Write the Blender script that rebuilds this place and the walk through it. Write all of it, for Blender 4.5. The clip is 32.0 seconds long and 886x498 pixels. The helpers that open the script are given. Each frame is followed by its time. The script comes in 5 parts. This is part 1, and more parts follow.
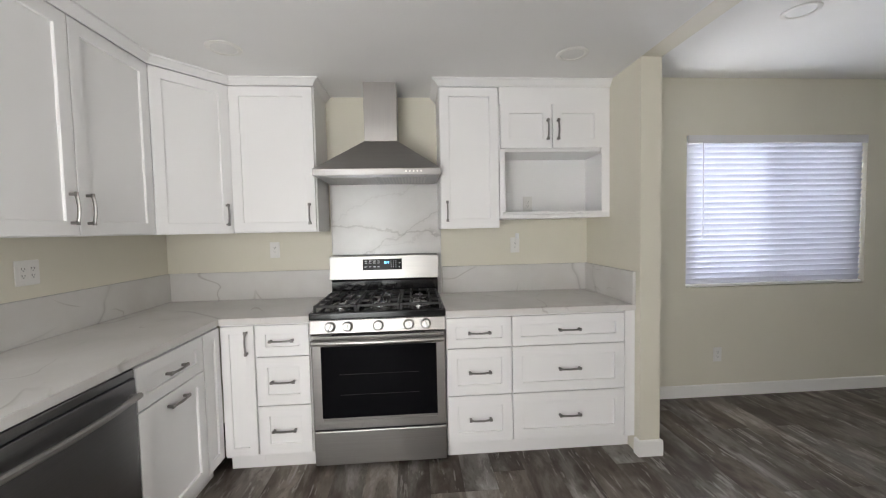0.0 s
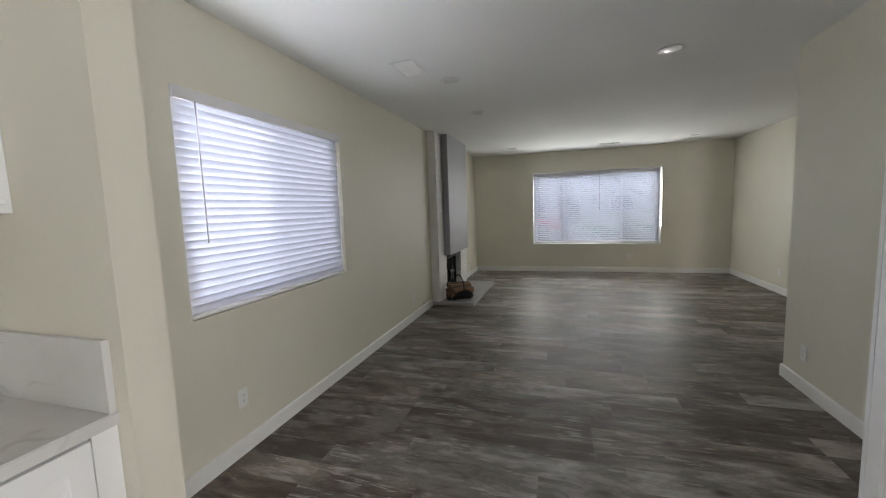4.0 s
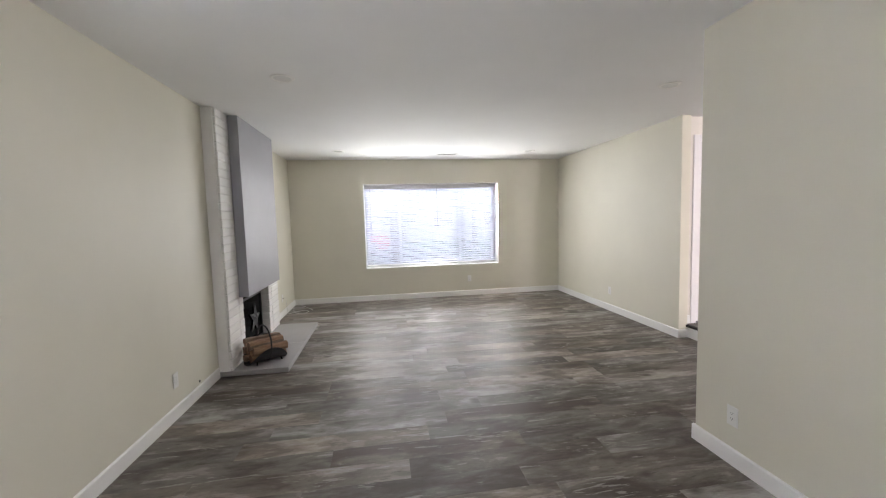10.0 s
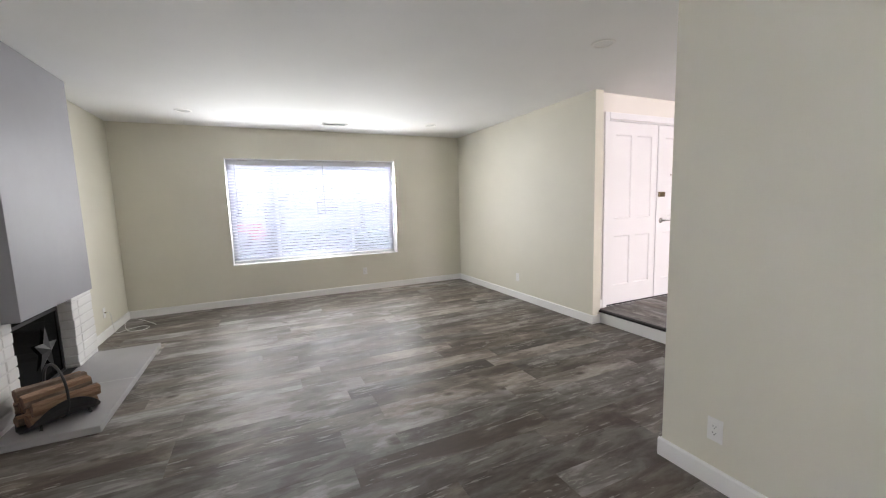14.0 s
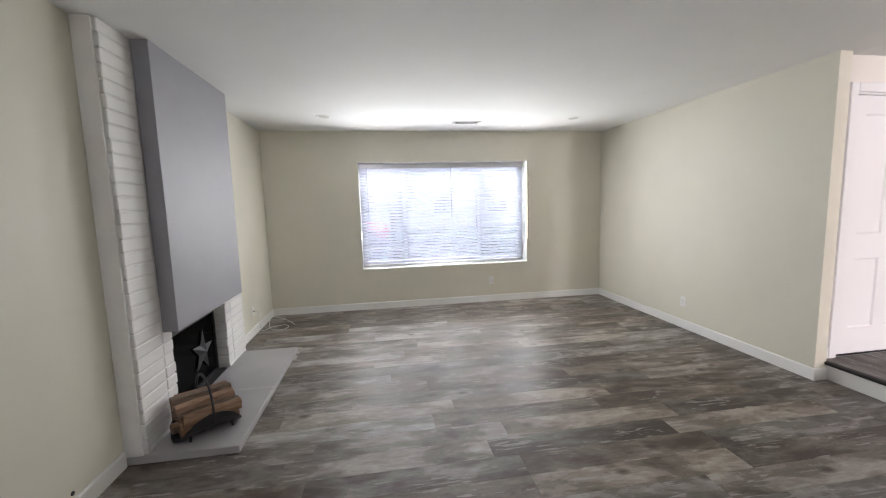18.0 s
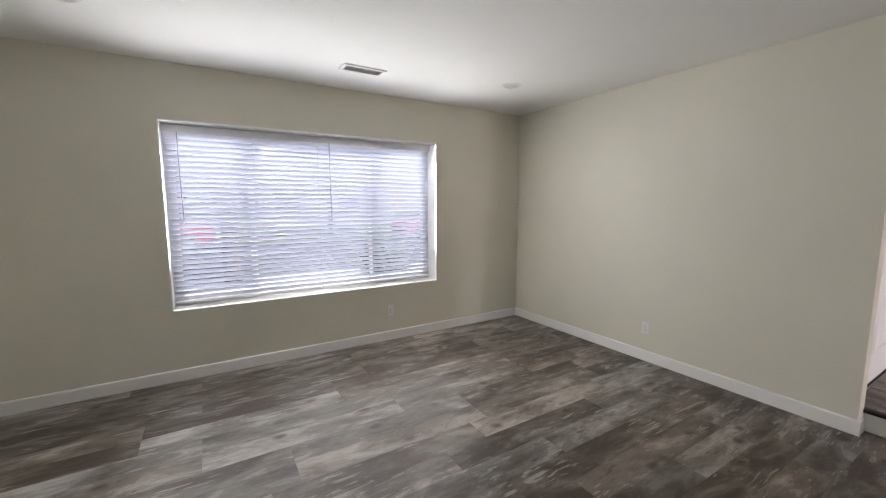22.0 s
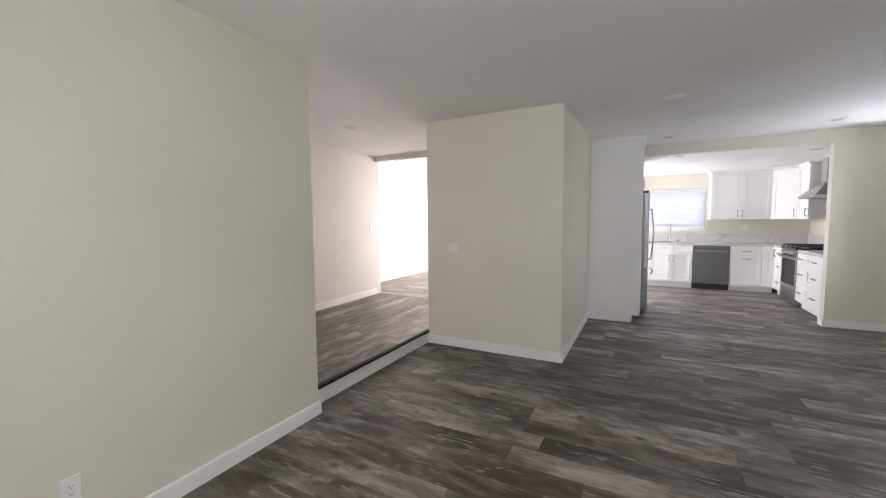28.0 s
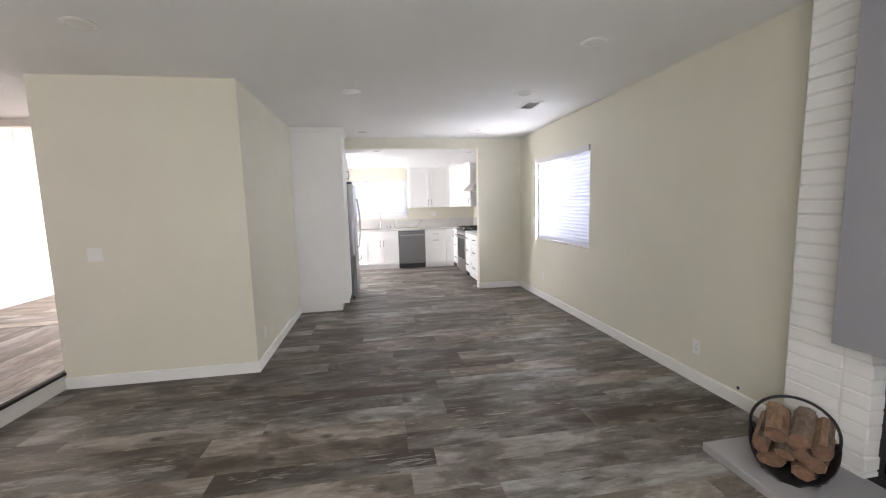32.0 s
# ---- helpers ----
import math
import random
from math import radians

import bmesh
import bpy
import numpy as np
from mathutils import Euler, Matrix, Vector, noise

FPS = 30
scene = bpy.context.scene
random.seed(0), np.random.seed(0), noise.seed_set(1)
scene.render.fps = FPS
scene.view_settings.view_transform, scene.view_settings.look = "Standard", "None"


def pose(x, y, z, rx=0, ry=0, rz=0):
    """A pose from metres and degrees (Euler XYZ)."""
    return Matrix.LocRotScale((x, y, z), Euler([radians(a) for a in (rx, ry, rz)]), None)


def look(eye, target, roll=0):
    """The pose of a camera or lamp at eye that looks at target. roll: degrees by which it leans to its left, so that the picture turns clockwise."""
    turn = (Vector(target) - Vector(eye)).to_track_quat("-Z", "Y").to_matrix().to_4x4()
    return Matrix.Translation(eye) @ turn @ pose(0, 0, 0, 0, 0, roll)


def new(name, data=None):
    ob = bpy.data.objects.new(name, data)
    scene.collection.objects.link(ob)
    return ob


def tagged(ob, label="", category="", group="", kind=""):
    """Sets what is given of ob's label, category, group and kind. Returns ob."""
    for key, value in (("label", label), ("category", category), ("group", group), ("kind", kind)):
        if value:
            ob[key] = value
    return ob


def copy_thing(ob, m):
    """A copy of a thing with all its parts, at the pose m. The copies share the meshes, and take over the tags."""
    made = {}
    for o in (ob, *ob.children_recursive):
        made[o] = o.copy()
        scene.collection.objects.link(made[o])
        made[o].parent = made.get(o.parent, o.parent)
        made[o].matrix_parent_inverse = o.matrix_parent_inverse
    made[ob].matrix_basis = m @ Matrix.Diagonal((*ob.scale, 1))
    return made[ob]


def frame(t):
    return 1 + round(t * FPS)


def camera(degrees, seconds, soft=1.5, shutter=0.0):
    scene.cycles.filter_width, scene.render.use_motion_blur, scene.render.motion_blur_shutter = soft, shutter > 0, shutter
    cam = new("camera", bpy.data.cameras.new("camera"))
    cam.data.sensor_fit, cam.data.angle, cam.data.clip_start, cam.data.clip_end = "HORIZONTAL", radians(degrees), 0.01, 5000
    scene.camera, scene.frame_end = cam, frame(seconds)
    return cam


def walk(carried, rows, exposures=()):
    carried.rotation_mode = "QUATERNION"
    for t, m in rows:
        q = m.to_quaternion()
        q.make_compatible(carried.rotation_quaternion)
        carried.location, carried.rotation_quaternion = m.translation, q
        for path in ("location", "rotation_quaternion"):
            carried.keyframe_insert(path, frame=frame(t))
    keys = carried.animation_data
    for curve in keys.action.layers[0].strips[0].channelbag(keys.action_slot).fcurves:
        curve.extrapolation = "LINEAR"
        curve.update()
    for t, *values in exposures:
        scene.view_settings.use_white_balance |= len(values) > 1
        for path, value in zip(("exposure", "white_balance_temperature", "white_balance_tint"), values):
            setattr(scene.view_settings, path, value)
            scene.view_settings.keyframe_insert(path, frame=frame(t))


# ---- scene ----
cam = camera(97.2, 32.0, 1.2)
PATH = [
    (0, (0.146, 0.622, 1.394), (0.289, 2.615, 1.294), -1.2),
    (0.5, (0.261, 0.686, 1.392), (0.477, 2.672, 1.298), -1.5),
    (1, (0.351, 0.781, 1.392), (0.793, 2.728, 1.285), -1.8),
    (1.5, (0.314, 0.904, 1.395), (1.094, 2.74, 1.253), -2.0),
    (2, (0.3, 1.059, 1.418), (1.417, 2.708, 1.239), -2.3),
    (2.5, (0.412, 1.253, 1.402), (1.826, 2.655, 1.211), -2.2),
    (3, (0.531, 1.324, 1.467), (2.167, 2.453, 1.244), -2.0),
    (3.5, (0.656, 1.545, 1.456), (2.462, 2.376, 1.234), -2.1),
    (4, (0.765, 1.729, 1.43), (2.669, 2.307, 1.223), -2.0),
    (4.5, (0.814, 1.725, 1.422), (2.763, 2.126, 1.214), -1.8),
    (6.5, (1.163, 1.776, 1.478), (3.151, 1.802, 1.257), -2.2),
    (7, (1.477, 1.79, 1.44), (3.462, 1.685, 1.219), -1.9),
    (7.5, (1.749, 1.901, 1.47), (3.732, 1.733, 1.272), -1.8),
    (8, (1.978, 1.929, 1.469), (3.966, 1.786, 1.298), -1.3),
    (8.5, (2.182, 1.846, 1.44), (4.173, 1.697, 1.312), -0.8),
    (9, (2.253, 1.911, 1.468), (4.242, 1.734, 1.364), -0.7),
    (9.5, (2.263, 1.955, 1.481), (4.248, 1.741, 1.359), -1.2),
    (10, (2.279, 1.954, 1.454), (4.251, 1.66, 1.299), -1.6),
    (10.5, (2.309, 2.001, 1.439), (4.26, 1.625, 1.206), -2.0),
    (11, (2.516, 1.959, 1.376), (4.469, 1.621, 1.109), -2.1),
    (11.5, (2.747, 1.961, 1.413), (4.715, 1.691, 1.183), -2.1),
    (12, (2.812, 1.977, 1.422), (4.777, 1.656, 1.232), -2.0),
    (12.5, (2.799, 1.962, 1.445), (4.748, 1.551, 1.264), -2.3),
    (13, (2.812, 1.928, 1.441), (4.741, 1.439, 1.234), -2.4),
    (13.5, (2.909, 1.892, 1.391), (4.792, 1.265, 1.14), -2.0),
    (14, (3.12, 1.913, 1.394), (4.92, 1.074, 1.16), -1.7),
    (14.5, (3.34, 1.907, 1.408), (5.136, 1.051, 1.203), -2.3),
    (15, (3.563, 1.825, 1.428), (5.457, 1.207, 1.26), -2.1),
    (15.5, (3.663, 1.82, 1.421), (5.595, 1.335, 1.246), -1.8),
    (17.5, (3.728, 1.878, 1.481), (5.68, 1.487, 1.289), -1.6),
    (18, (3.761, 2.004, 1.489), (5.725, 1.699, 1.262), -1.6),
    (18.5, (3.765, 2.054, 1.481), (5.733, 1.817, 1.217), -1.6),
    (19, (3.828, 2.023, 1.448), (5.776, 1.672, 1.163), -0.5),
    (19.5, (4.033, 2.009, 1.433), (5.947, 1.479, 1.195), 0.3),
    (20, (4.28, 2.036, 1.455), (6.166, 1.412, 1.223), -0.4),
    (20.5, (4.626, 2.048, 1.457), (6.494, 1.371, 1.228), -0.8),
    (21, (4.956, 2.104, 1.472), (6.771, 1.302, 1.217), -0.3),
    (21.5, (5.267, 2.158, 1.419), (7.031, 1.248, 1.176), -0.5),
    (22, (5.665, 2.045, 1.454), (7.358, 1.007, 1.221), -0.1),
    (22.5, (6.077, 2.015, 1.448), (7.66, 0.815, 1.214), 0.4),
    (23, (6.476, 1.961, 1.485), (7.936, 0.613, 1.255), 0.2),
    (23.5, (6.767, 1.75, 1.495), (8.118, 0.289, 1.291), 0.4),
    (24, (7.101, 1.557, 1.467), (8.212, -0.092, 1.256), 1.1),
    (24.5, (7.422, 1.365, 1.444), (8.153, -0.486, 1.254), 1.5),
    (25, (7.628, 1.107, 1.43), (7.888, -0.87, 1.279), 1.6),
    (25.5, (7.87, 0.99, 1.44), (7.636, -0.992, 1.302), 1.3),
    (26, (8.049, 0.865, 1.448), (7.35, -1.004, 1.311), 0.6),
    (26.5, (8.14, 0.769, 1.45), (7.024, -0.883, 1.292), -0.1),
    (28.5, (8.353, 0.745, 1.42), (6.488, 0.035, 1.279), -0.6),
    (29, (8.334, 0.798, 1.435), (6.409, 0.275, 1.285), -0.8),
    (29.5, (8.323, 0.849, 1.435), (6.364, 0.479, 1.275), -1.1),
    (30, (8.314, 0.883, 1.427), (6.332, 0.67, 1.263), -1.6),
    (30.5, (8.244, 0.946, 1.426), (6.252, 0.895, 1.252), -1.8),
    (31, (8.122, 1.025, 1.456), (6.133, 1.135, 1.268), -1.9),
    (31.5, (8.066, 1.139, 1.435), (6.091, 1.377, 1.231), -1.8),
    (32, (8.029, 1.134, 1.449), (6.068, 1.46, 1.224), -1.5),
]
walk(cam, [(t, look(eye, target, roll)) for t, eye, target, roll in PATH],
     [(0, 0.92, 6500, 12.5), (2, 1.14, 6500, 12), (3, 1.12, 6500, 12), (4, 0.98, 6450, 12), (7, 1.40, 6600, 15), (9, 1.90, 6450, 17), (13, 1.97, 6300, 16.5), (18, 1.88, 6250, 17), (20, 1.80, 6250, 16), (21, 1.68, 6300, 17), (22, 1.40, 6400, 18), (24, 1.13, 6350, 18), (25, 1.28, 6750, 20), (26, 1.70, 6250, 18), (29, 1.55, 6350, 18), (32, 1.86, 6400, 17)])

# ---- world, sun and large lights ----
world = bpy.data.worlds.new("sky")
scene.world = world
world.use_nodes = True
wn = world.node_tree
sky = wn.nodes.new("ShaderNodeTexSky")
sky.sky_type, sky.sun_disc = "NISHITA", False
sky.sun_elevation, sky.sun_rotation = radians(58), radians(200)
wn.nodes["Background"].inputs["Strength"].default_value = 0.15
wn.links.new(sky.outputs["Color"], wn.nodes["Background"].inputs["Color"])

sun = new("sun", bpy.data.lights.new("sun", "SUN"))
sun.data.energy, sun.data.angle, sun.data.color = 4.0, radians(0.53), (1.0, 0.95, 0.88)
sun.matrix_world = look((0, 0, 20), (0 + 4.2, 6.5, 7.5))


def area_lamp(name, where, target, w, h, watts, color=(1, 1, 1)):
    """An area lamp in or outside an opening, replacing sky light or adding fill."""
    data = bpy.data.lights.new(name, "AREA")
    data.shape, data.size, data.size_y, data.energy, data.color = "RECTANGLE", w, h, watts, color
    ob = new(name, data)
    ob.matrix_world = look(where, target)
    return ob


area_lamp("daylight_north", (3.08, 4.10, 1.72), (3.08, 2.0, 1.35), 2.0, 1.6, 126, (0.97, 0.98, 1.0))
area_lamp("daylight_sink", (-2.18, 1.2, 1.50), (0.0, 1.2, 1.65), 1.7, 1.3, 24, (0.95, 0.97, 1.0))
# fill for the kitchen, through an unseen door added in its south wall
area_lamp("kitchen_fill", (-0.62, -0.55, 1.15), (-0.3, 2.0, 1.85), 1.0, 1.9, 38, (1.0, 0.98, 0.96))
# large lamps added in mid-air outdoors for ground bounce and sky light
area_lamp("street_fill_low", (12.0, 1.06, -0.05), (9.4, 1.06, 1.5), 14.0, 2.2, 130, (0.94, 1.0, 0.78))
area_lamp("street_fill_high", (11.3, 1.06, 3.4), (8.4, 1.06, 0.7), 5.0, 1.8, 330, (0.95, 0.97, 1.0))
# den fill through an added, unseen west window
area_lamp("den_fill_west", (-6.9, -2.9, 1.55), (0.0, -2.8, 1.45), 2.2, 1.9, 265, (1.0, 0.94, 0.93))
# more den fill, through an unseen opening added in the north wall
area_lamp("den_fill_north", (0.3, -1.66, 1.20), (0.5, -3.6, 1.15), 2.3, 1.9, 36, (1.0, 0.95, 0.94))
# fill lamp strips added on opening edges and between the big window's two blinds
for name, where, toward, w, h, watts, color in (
        ("street_strip_head", (9.434, 1.06, 2.080), (-1, 0, -0.8), 2.44, 0.026, 8.5, (0.985, 1.0, 0.94)),
        ("street_strip_sill", (9.434, 1.06, 0.606), (-1, 0, 0.15), 2.44, 0.026, 1.3, (0.985, 1.0, 0.94)),
        ("street_strip_jamb", (9.434, -0.160, 1.40), (-1, 0, 0), 0.016, 0.95, 4.4, (0.985, 1.0, 0.94)),
        ("street_strip_jamb", (9.434, 2.284, 1.40), (-1, 0, 0), 0.016, 0.95, 4.4, (0.985, 1.0, 0.94)),
        ("street_strip_middle", (9.52, 1.0615, 1.10), (-1, 0, -0.1), 0.010, 0.92, 2.0, (0.985, 1.0, 0.94)),
        ("north_strip_jamb", (2.2905, 3.572, 1.46), (0, -1, 0), 0.0066, 1.09, 5.6, (0.97, 0.98, 1.0))):
    area_lamp(name, where, tuple(a + b for a, b in zip(where, toward)), w, h, watts, color)


# ---- materials ----
def nodes_of(name):
    m = bpy.data.materials.new(name)
    m.use_nodes = True
    return m, m.node_tree, m.node_tree.nodes["Principled BSDF"]


def coords(nt, scale=(1, 1, 1), world_space=True, jitter=False):
    """Object coordinates, scaled; jitter shifts them by the object's random number."""
    tc = nt.nodes.new("ShaderNodeTexCoord")
    mp = nt.nodes.new("ShaderNodeMapping")
    mp.inputs["Scale"].default_value = scale
    src = tc.outputs["Object"]
    if world_space:
        geo = nt.nodes.new("ShaderNodeNewGeometry")
        src = geo.outputs["Position"]
    nt.links.new(src, mp.inputs["Vector"])
    if jitter:
        info = nt.nodes.new("ShaderNodeObjectInfo")
        mul = nt.nodes.new("ShaderNodeVectorMath")
        mul.operation = "SCALE"
        mul.inputs[0].default_value = (37.0, 91.0, 53.0)
        nt.links.new(info.outputs["Random"], mul.inputs["Scale"])
        nt.links.new(mul.outputs[0], mp.inputs["Location"])
    return mp.outputs["Vector"]


def noise_tex(nt, vec, scale, detail=4, rough=0.55, dist=0.0):
    n = nt.nodes.new("ShaderNodeTexNoise")
    n.inputs["Scale"].default_value, n.inputs["Detail"].default_value = scale, detail
    n.inputs["Roughness"].default_value, n.inputs["Distortion"].default_value = rough, dist
    nt.links.new(vec, n.inputs["Vector"])
    return n.outputs["Fac"]


def ramp(nt, fac, stops):
    r = nt.nodes.new("ShaderNodeValToRGB")
    while len(r.color_ramp.elements) < len(stops):
        r.color_ramp.elements.new(0.5)
    for e, (p, c) in zip(r.color_ramp.elements, stops):
        e.position, e.color = p, (*c, 1) if len(c) == 3 else c
    nt.links.new(fac, r.inputs["Fac"])
    return r.outputs["Color"]


def mixc(nt, a, b, fac, mode="MIX"):
    m = nt.nodes.new("ShaderNodeMix")
    m.data_type, m.blend_type = "RGBA", mode
    for sock, v in ((m.inputs[0], fac), (m.inputs[6], a), (m.inputs[7], b)):
        if hasattr(v, "links"):
            nt.links.new(v, sock)
        else:
            sock.default_value = v if isinstance(v, (int, float)) else (*v, 1)
    return m.outputs[2]


def bump(nt, bsdf, height, strength, distance):
    b = nt.nodes.new("ShaderNodeBump")
    b.inputs["Strength"].default_value, b.inputs["Distance"].default_value = strength, distance
    nt.links.new(height, b.inputs["Height"])
    nt.links.new(b.outputs["Normal"], bsdf.inputs["Normal"])


def paint(name, color, rough=0.6, vary=0.05, grain=0.0006, grain_scale=220, metal=0.0, big=1.3, coat=0.0):
    """A painted or plain surface: slow tone drift, fine grain in relief, uneven gloss."""
    m, nt, bs = nodes_of(name)
    vec = coords(nt)
    slow = noise_tex(nt, vec, big, 3)
    fine = noise_tex(nt, vec, grain_scale, 3)
    dark = tuple(c * (1 - vary) for c in color)
    light = tuple(min(1, c * (1 + vary)) for c in color)
    nt.links.new(ramp(nt, slow, [(0.3, dark), (0.7, light)]), bs.inputs["Base Color"])
    rr = nt.nodes.new("ShaderNodeMapRange")
    rr.inputs["To Min"].default_value, rr.inputs["To Max"].default_value = max(0, rough - 0.06), min(1, rough + 0.06)
    nt.links.new(noise_tex(nt, vec, 9, 3), rr.inputs["Value"])
    nt.links.new(rr.outputs[0], bs.inputs["Roughness"])
    bs.inputs["Metallic"].default_value = metal
    bs.inputs["Coat Weight"].default_value = coat
    if grain:
        bump(nt, bs, fine, 0.35, grain)
    return m


def brushed(name, color, rough, stretch):
    """Brushed metal; stretch: the scale along x, y, z, small along the brushing."""
    m, nt, bs = nodes_of(name)
    vec = coords(nt, stretch)
    n = noise_tex(nt, vec, 1.0, 3)
    nt.links.new(ramp(nt, n, [(0.25, tuple(c * 0.88 for c in color)), (0.75, color)]), bs.inputs["Base Color"])
    rr = nt.nodes.new("ShaderNodeMapRange")
    rr.inputs["To Min"].default_value, rr.inputs["To Max"].default_value = rough - 0.05, rough + 0.07
    nt.links.new(n, rr.inputs["Value"])
    nt.links.new(rr.outputs[0], bs.inputs["Roughness"])
    bs.inputs["Metallic"].default_value = 1.0
    bump(nt, bs, n, 0.08, 0.0004)
    return m


def plain(name, color, rough=0.5, metal=0.0, emit=None, power=0.0):
    m, nt, bs = nodes_of(name)
    bs.inputs["Base Color"].default_value = (*color, 1)
    bs.inputs["Roughness"].default_value, bs.inputs["Metallic"].default_value = rough, metal
    if emit:
        bs.inputs["Emission Color"].default_value, bs.inputs["Emission Strength"].default_value = (*emit, 1), power
    return m


WALL = paint("wall_paint_greige", (0.715, 0.688, 0.585), 0.55, 0.03, 0.0012, 130)
WALL_WARM = paint("wall_paint_entry", (0.74, 0.70, 0.64), 0.6, 0.03, 0.0012, 130)
CEIL = paint("ceiling_paint", (0.84, 0.84, 0.83), 0.8, 0.02, 0.0025, 60)
TRIM = paint("trim_paint", (0.84, 0.835, 0.815), 0.35, 0.02, 0.0003, 150)
CAB = paint("cabinet_lacquer", (0.87, 0.87, 0.865), 0.32, 0.015, 0.0001, 200)
DOORPAINT = paint("door_paint", (0.76, 0.745, 0.745), 0.4, 0.02, 0.0003, 120)
PLASTIC = paint("white_plastic", (0.80, 0.79, 0.76), 0.4, 0.015, 0, 100)
BRICKPAINT = paint("painted_brick", (0.84, 0.83, 0.81), 0.6, 0.05, 0.004, 75)
MORTAR = paint("painted_mortar", (0.77, 0.76, 0.74), 0.75, 0.08, 0.003, 90)
MANTEL = paint("mantel_grey_paint", (0.31, 0.31, 0.335), 0.5, 0.04, 0.0006, 140)
HEARTH = paint("hearth_grey_paint", (0.37, 0.36, 0.365), 0.45, 0.10, 0.0015, 60)
SOOT = paint("soot_black", (0.012, 0.012, 0.012), 0.7, 0.3, 0.003, 60)
IRON = paint("black_iron", (0.015, 0.015, 0.016), 0.45, 0.2, 0.0006, 160)
STEEL = brushed("brushed_steel", (0.40, 0.388, 0.375), 0.33, (4, 4, 320))
STEEL_V = brushed("brushed_steel_upright", (0.50, 0.485, 0.47), 0.33, (320, 320, 4))
STEEL_DARK = brushed("black_stainless", (0.25, 0.25, 0.255), 0.30, (4, 4, 320))
FRIDGE = brushed("fridge_steel", (0.33, 0.33, 0.34), 0.32, (320, 320, 4))
NICKEL = brushed("satin_nickel", (0.30, 0.29, 0.28), 0.33, (90, 90, 90))
CHROME = plain("chrome", (0.50, 0.50, 0.50), 0.12, 1.0)
BLACK_GLOSS = plain("black_enamel", (0.008, 0.008, 0.009), 0.12)
BLACK_GLASS = plain("oven_glass", (0.004, 0.004, 0.005), 0.06)
BLACK_GLASS.node_tree.nodes["Principled BSDF"].inputs["Specular IOR Level"].default_value = 0.08
CAST = paint("cast_iron_grate", (0.012, 0.012, 0.012), 0.5, 0.2, 0.001, 200)
BURNER = brushed("burner_cap_steel", (0.62, 0.62, 0.62), 0.25, (60, 60, 60))
DARKPLASTIC = paint("dark_plastic", (0.02, 0.02, 0.022), 0.45, 0.1, 0, 100)
BRASS = brushed("aged_brass", (0.23, 0.17, 0.10), 0.38, (70, 70, 70))
VINYLFRAME = paint("window_vinyl", (0.80, 0.80, 0.80), 0.35, 0.01, 0, 100)
NOSING = paint("dark_nosing", (0.014, 0.011, 0.010), 0.8, 0.3, 0.0006, 90)
STRIP = paint("pale_floor_strip", (0.50, 0.47, 0.44), 0.45, 0.1, 0.0004, 90)
LENS = plain("downlight_lens", (0.86, 0.86, 0.84), 0.12)
LED = plain("blue_display", (0.0, 0.0, 0.0), 0.3, 0, (0.12, 0.45, 1.0), 3.0)
MARK = plain("pale_print", (0.55, 0.56, 0.58), 0.5)
CABLE = plain("white_cable", (0.75, 0.75, 0.72), 0.45)
STARMETAL = paint("galvanised_star", (0.045, 0.045, 0.047), 0.5, 0.15, 0.0006, 120, metal=0.3)
FIREGLASS = plain("sooty_glass", (0.004, 0.004, 0.004), 0.05)
FIREGLASS.node_tree.nodes["Principled BSDF"].inputs["Specular IOR Level"].default_value = 0.015
RACK = plain("oven_rack_behind_glass", (0.035, 0.035, 0.036), 0.5)
GAP = plain("dark_slot", (0.01, 0.01, 0.01), 0.8)


def glass_mat():
    m, nt, bs = nodes_of("window_glass")
    out = nt.nodes["Material Output"]
    tr, gl = nt.nodes.new("ShaderNodeBsdfTransparent"), nt.nodes.new("ShaderNodeBsdfGlossy")
    gl.inputs["Roughness"].default_value = 0.02
    tr.inputs["Color"].default_value = (0.92, 0.95, 0.95, 1)
    fr, mx = nt.nodes.new("ShaderNodeFresnel"), nt.nodes.new("ShaderNodeMixShader")
    fr.inputs["IOR"].default_value = 1.45
    nt.links.new(fr.outputs[0], mx.inputs[0])
    nt.links.new(tr.outputs[0], mx.inputs[1])
    nt.links.new(gl.outputs[0], mx.inputs[2])
    nt.links.new(mx.outputs[0], out.inputs["Surface"])
    return m


def slat_mat():
    """White blind slats that let a little daylight through."""
    m, nt, bs = nodes_of("blind_slat")
    out = nt.nodes["Material Output"]
    bs.inputs["Base Color"].default_value = (0.70, 0.71, 0.77, 1)
    bs.inputs["Roughness"].default_value = 0.4
    tl, mx = nt.nodes.new("ShaderNodeBsdfTranslucent"), nt.nodes.new("ShaderNodeMixShader")
    tl.inputs["Color"].default_value = (0.83, 0.84, 0.93, 1)
    mx.inputs[0].default_value = 0.18
    nt.links.new(bs.outputs[0], mx.inputs[1])
    nt.links.new(tl.outputs[0], mx.inputs[2])
    nt.links.new(mx.outputs[0], out.inputs["Surface"])
    return m


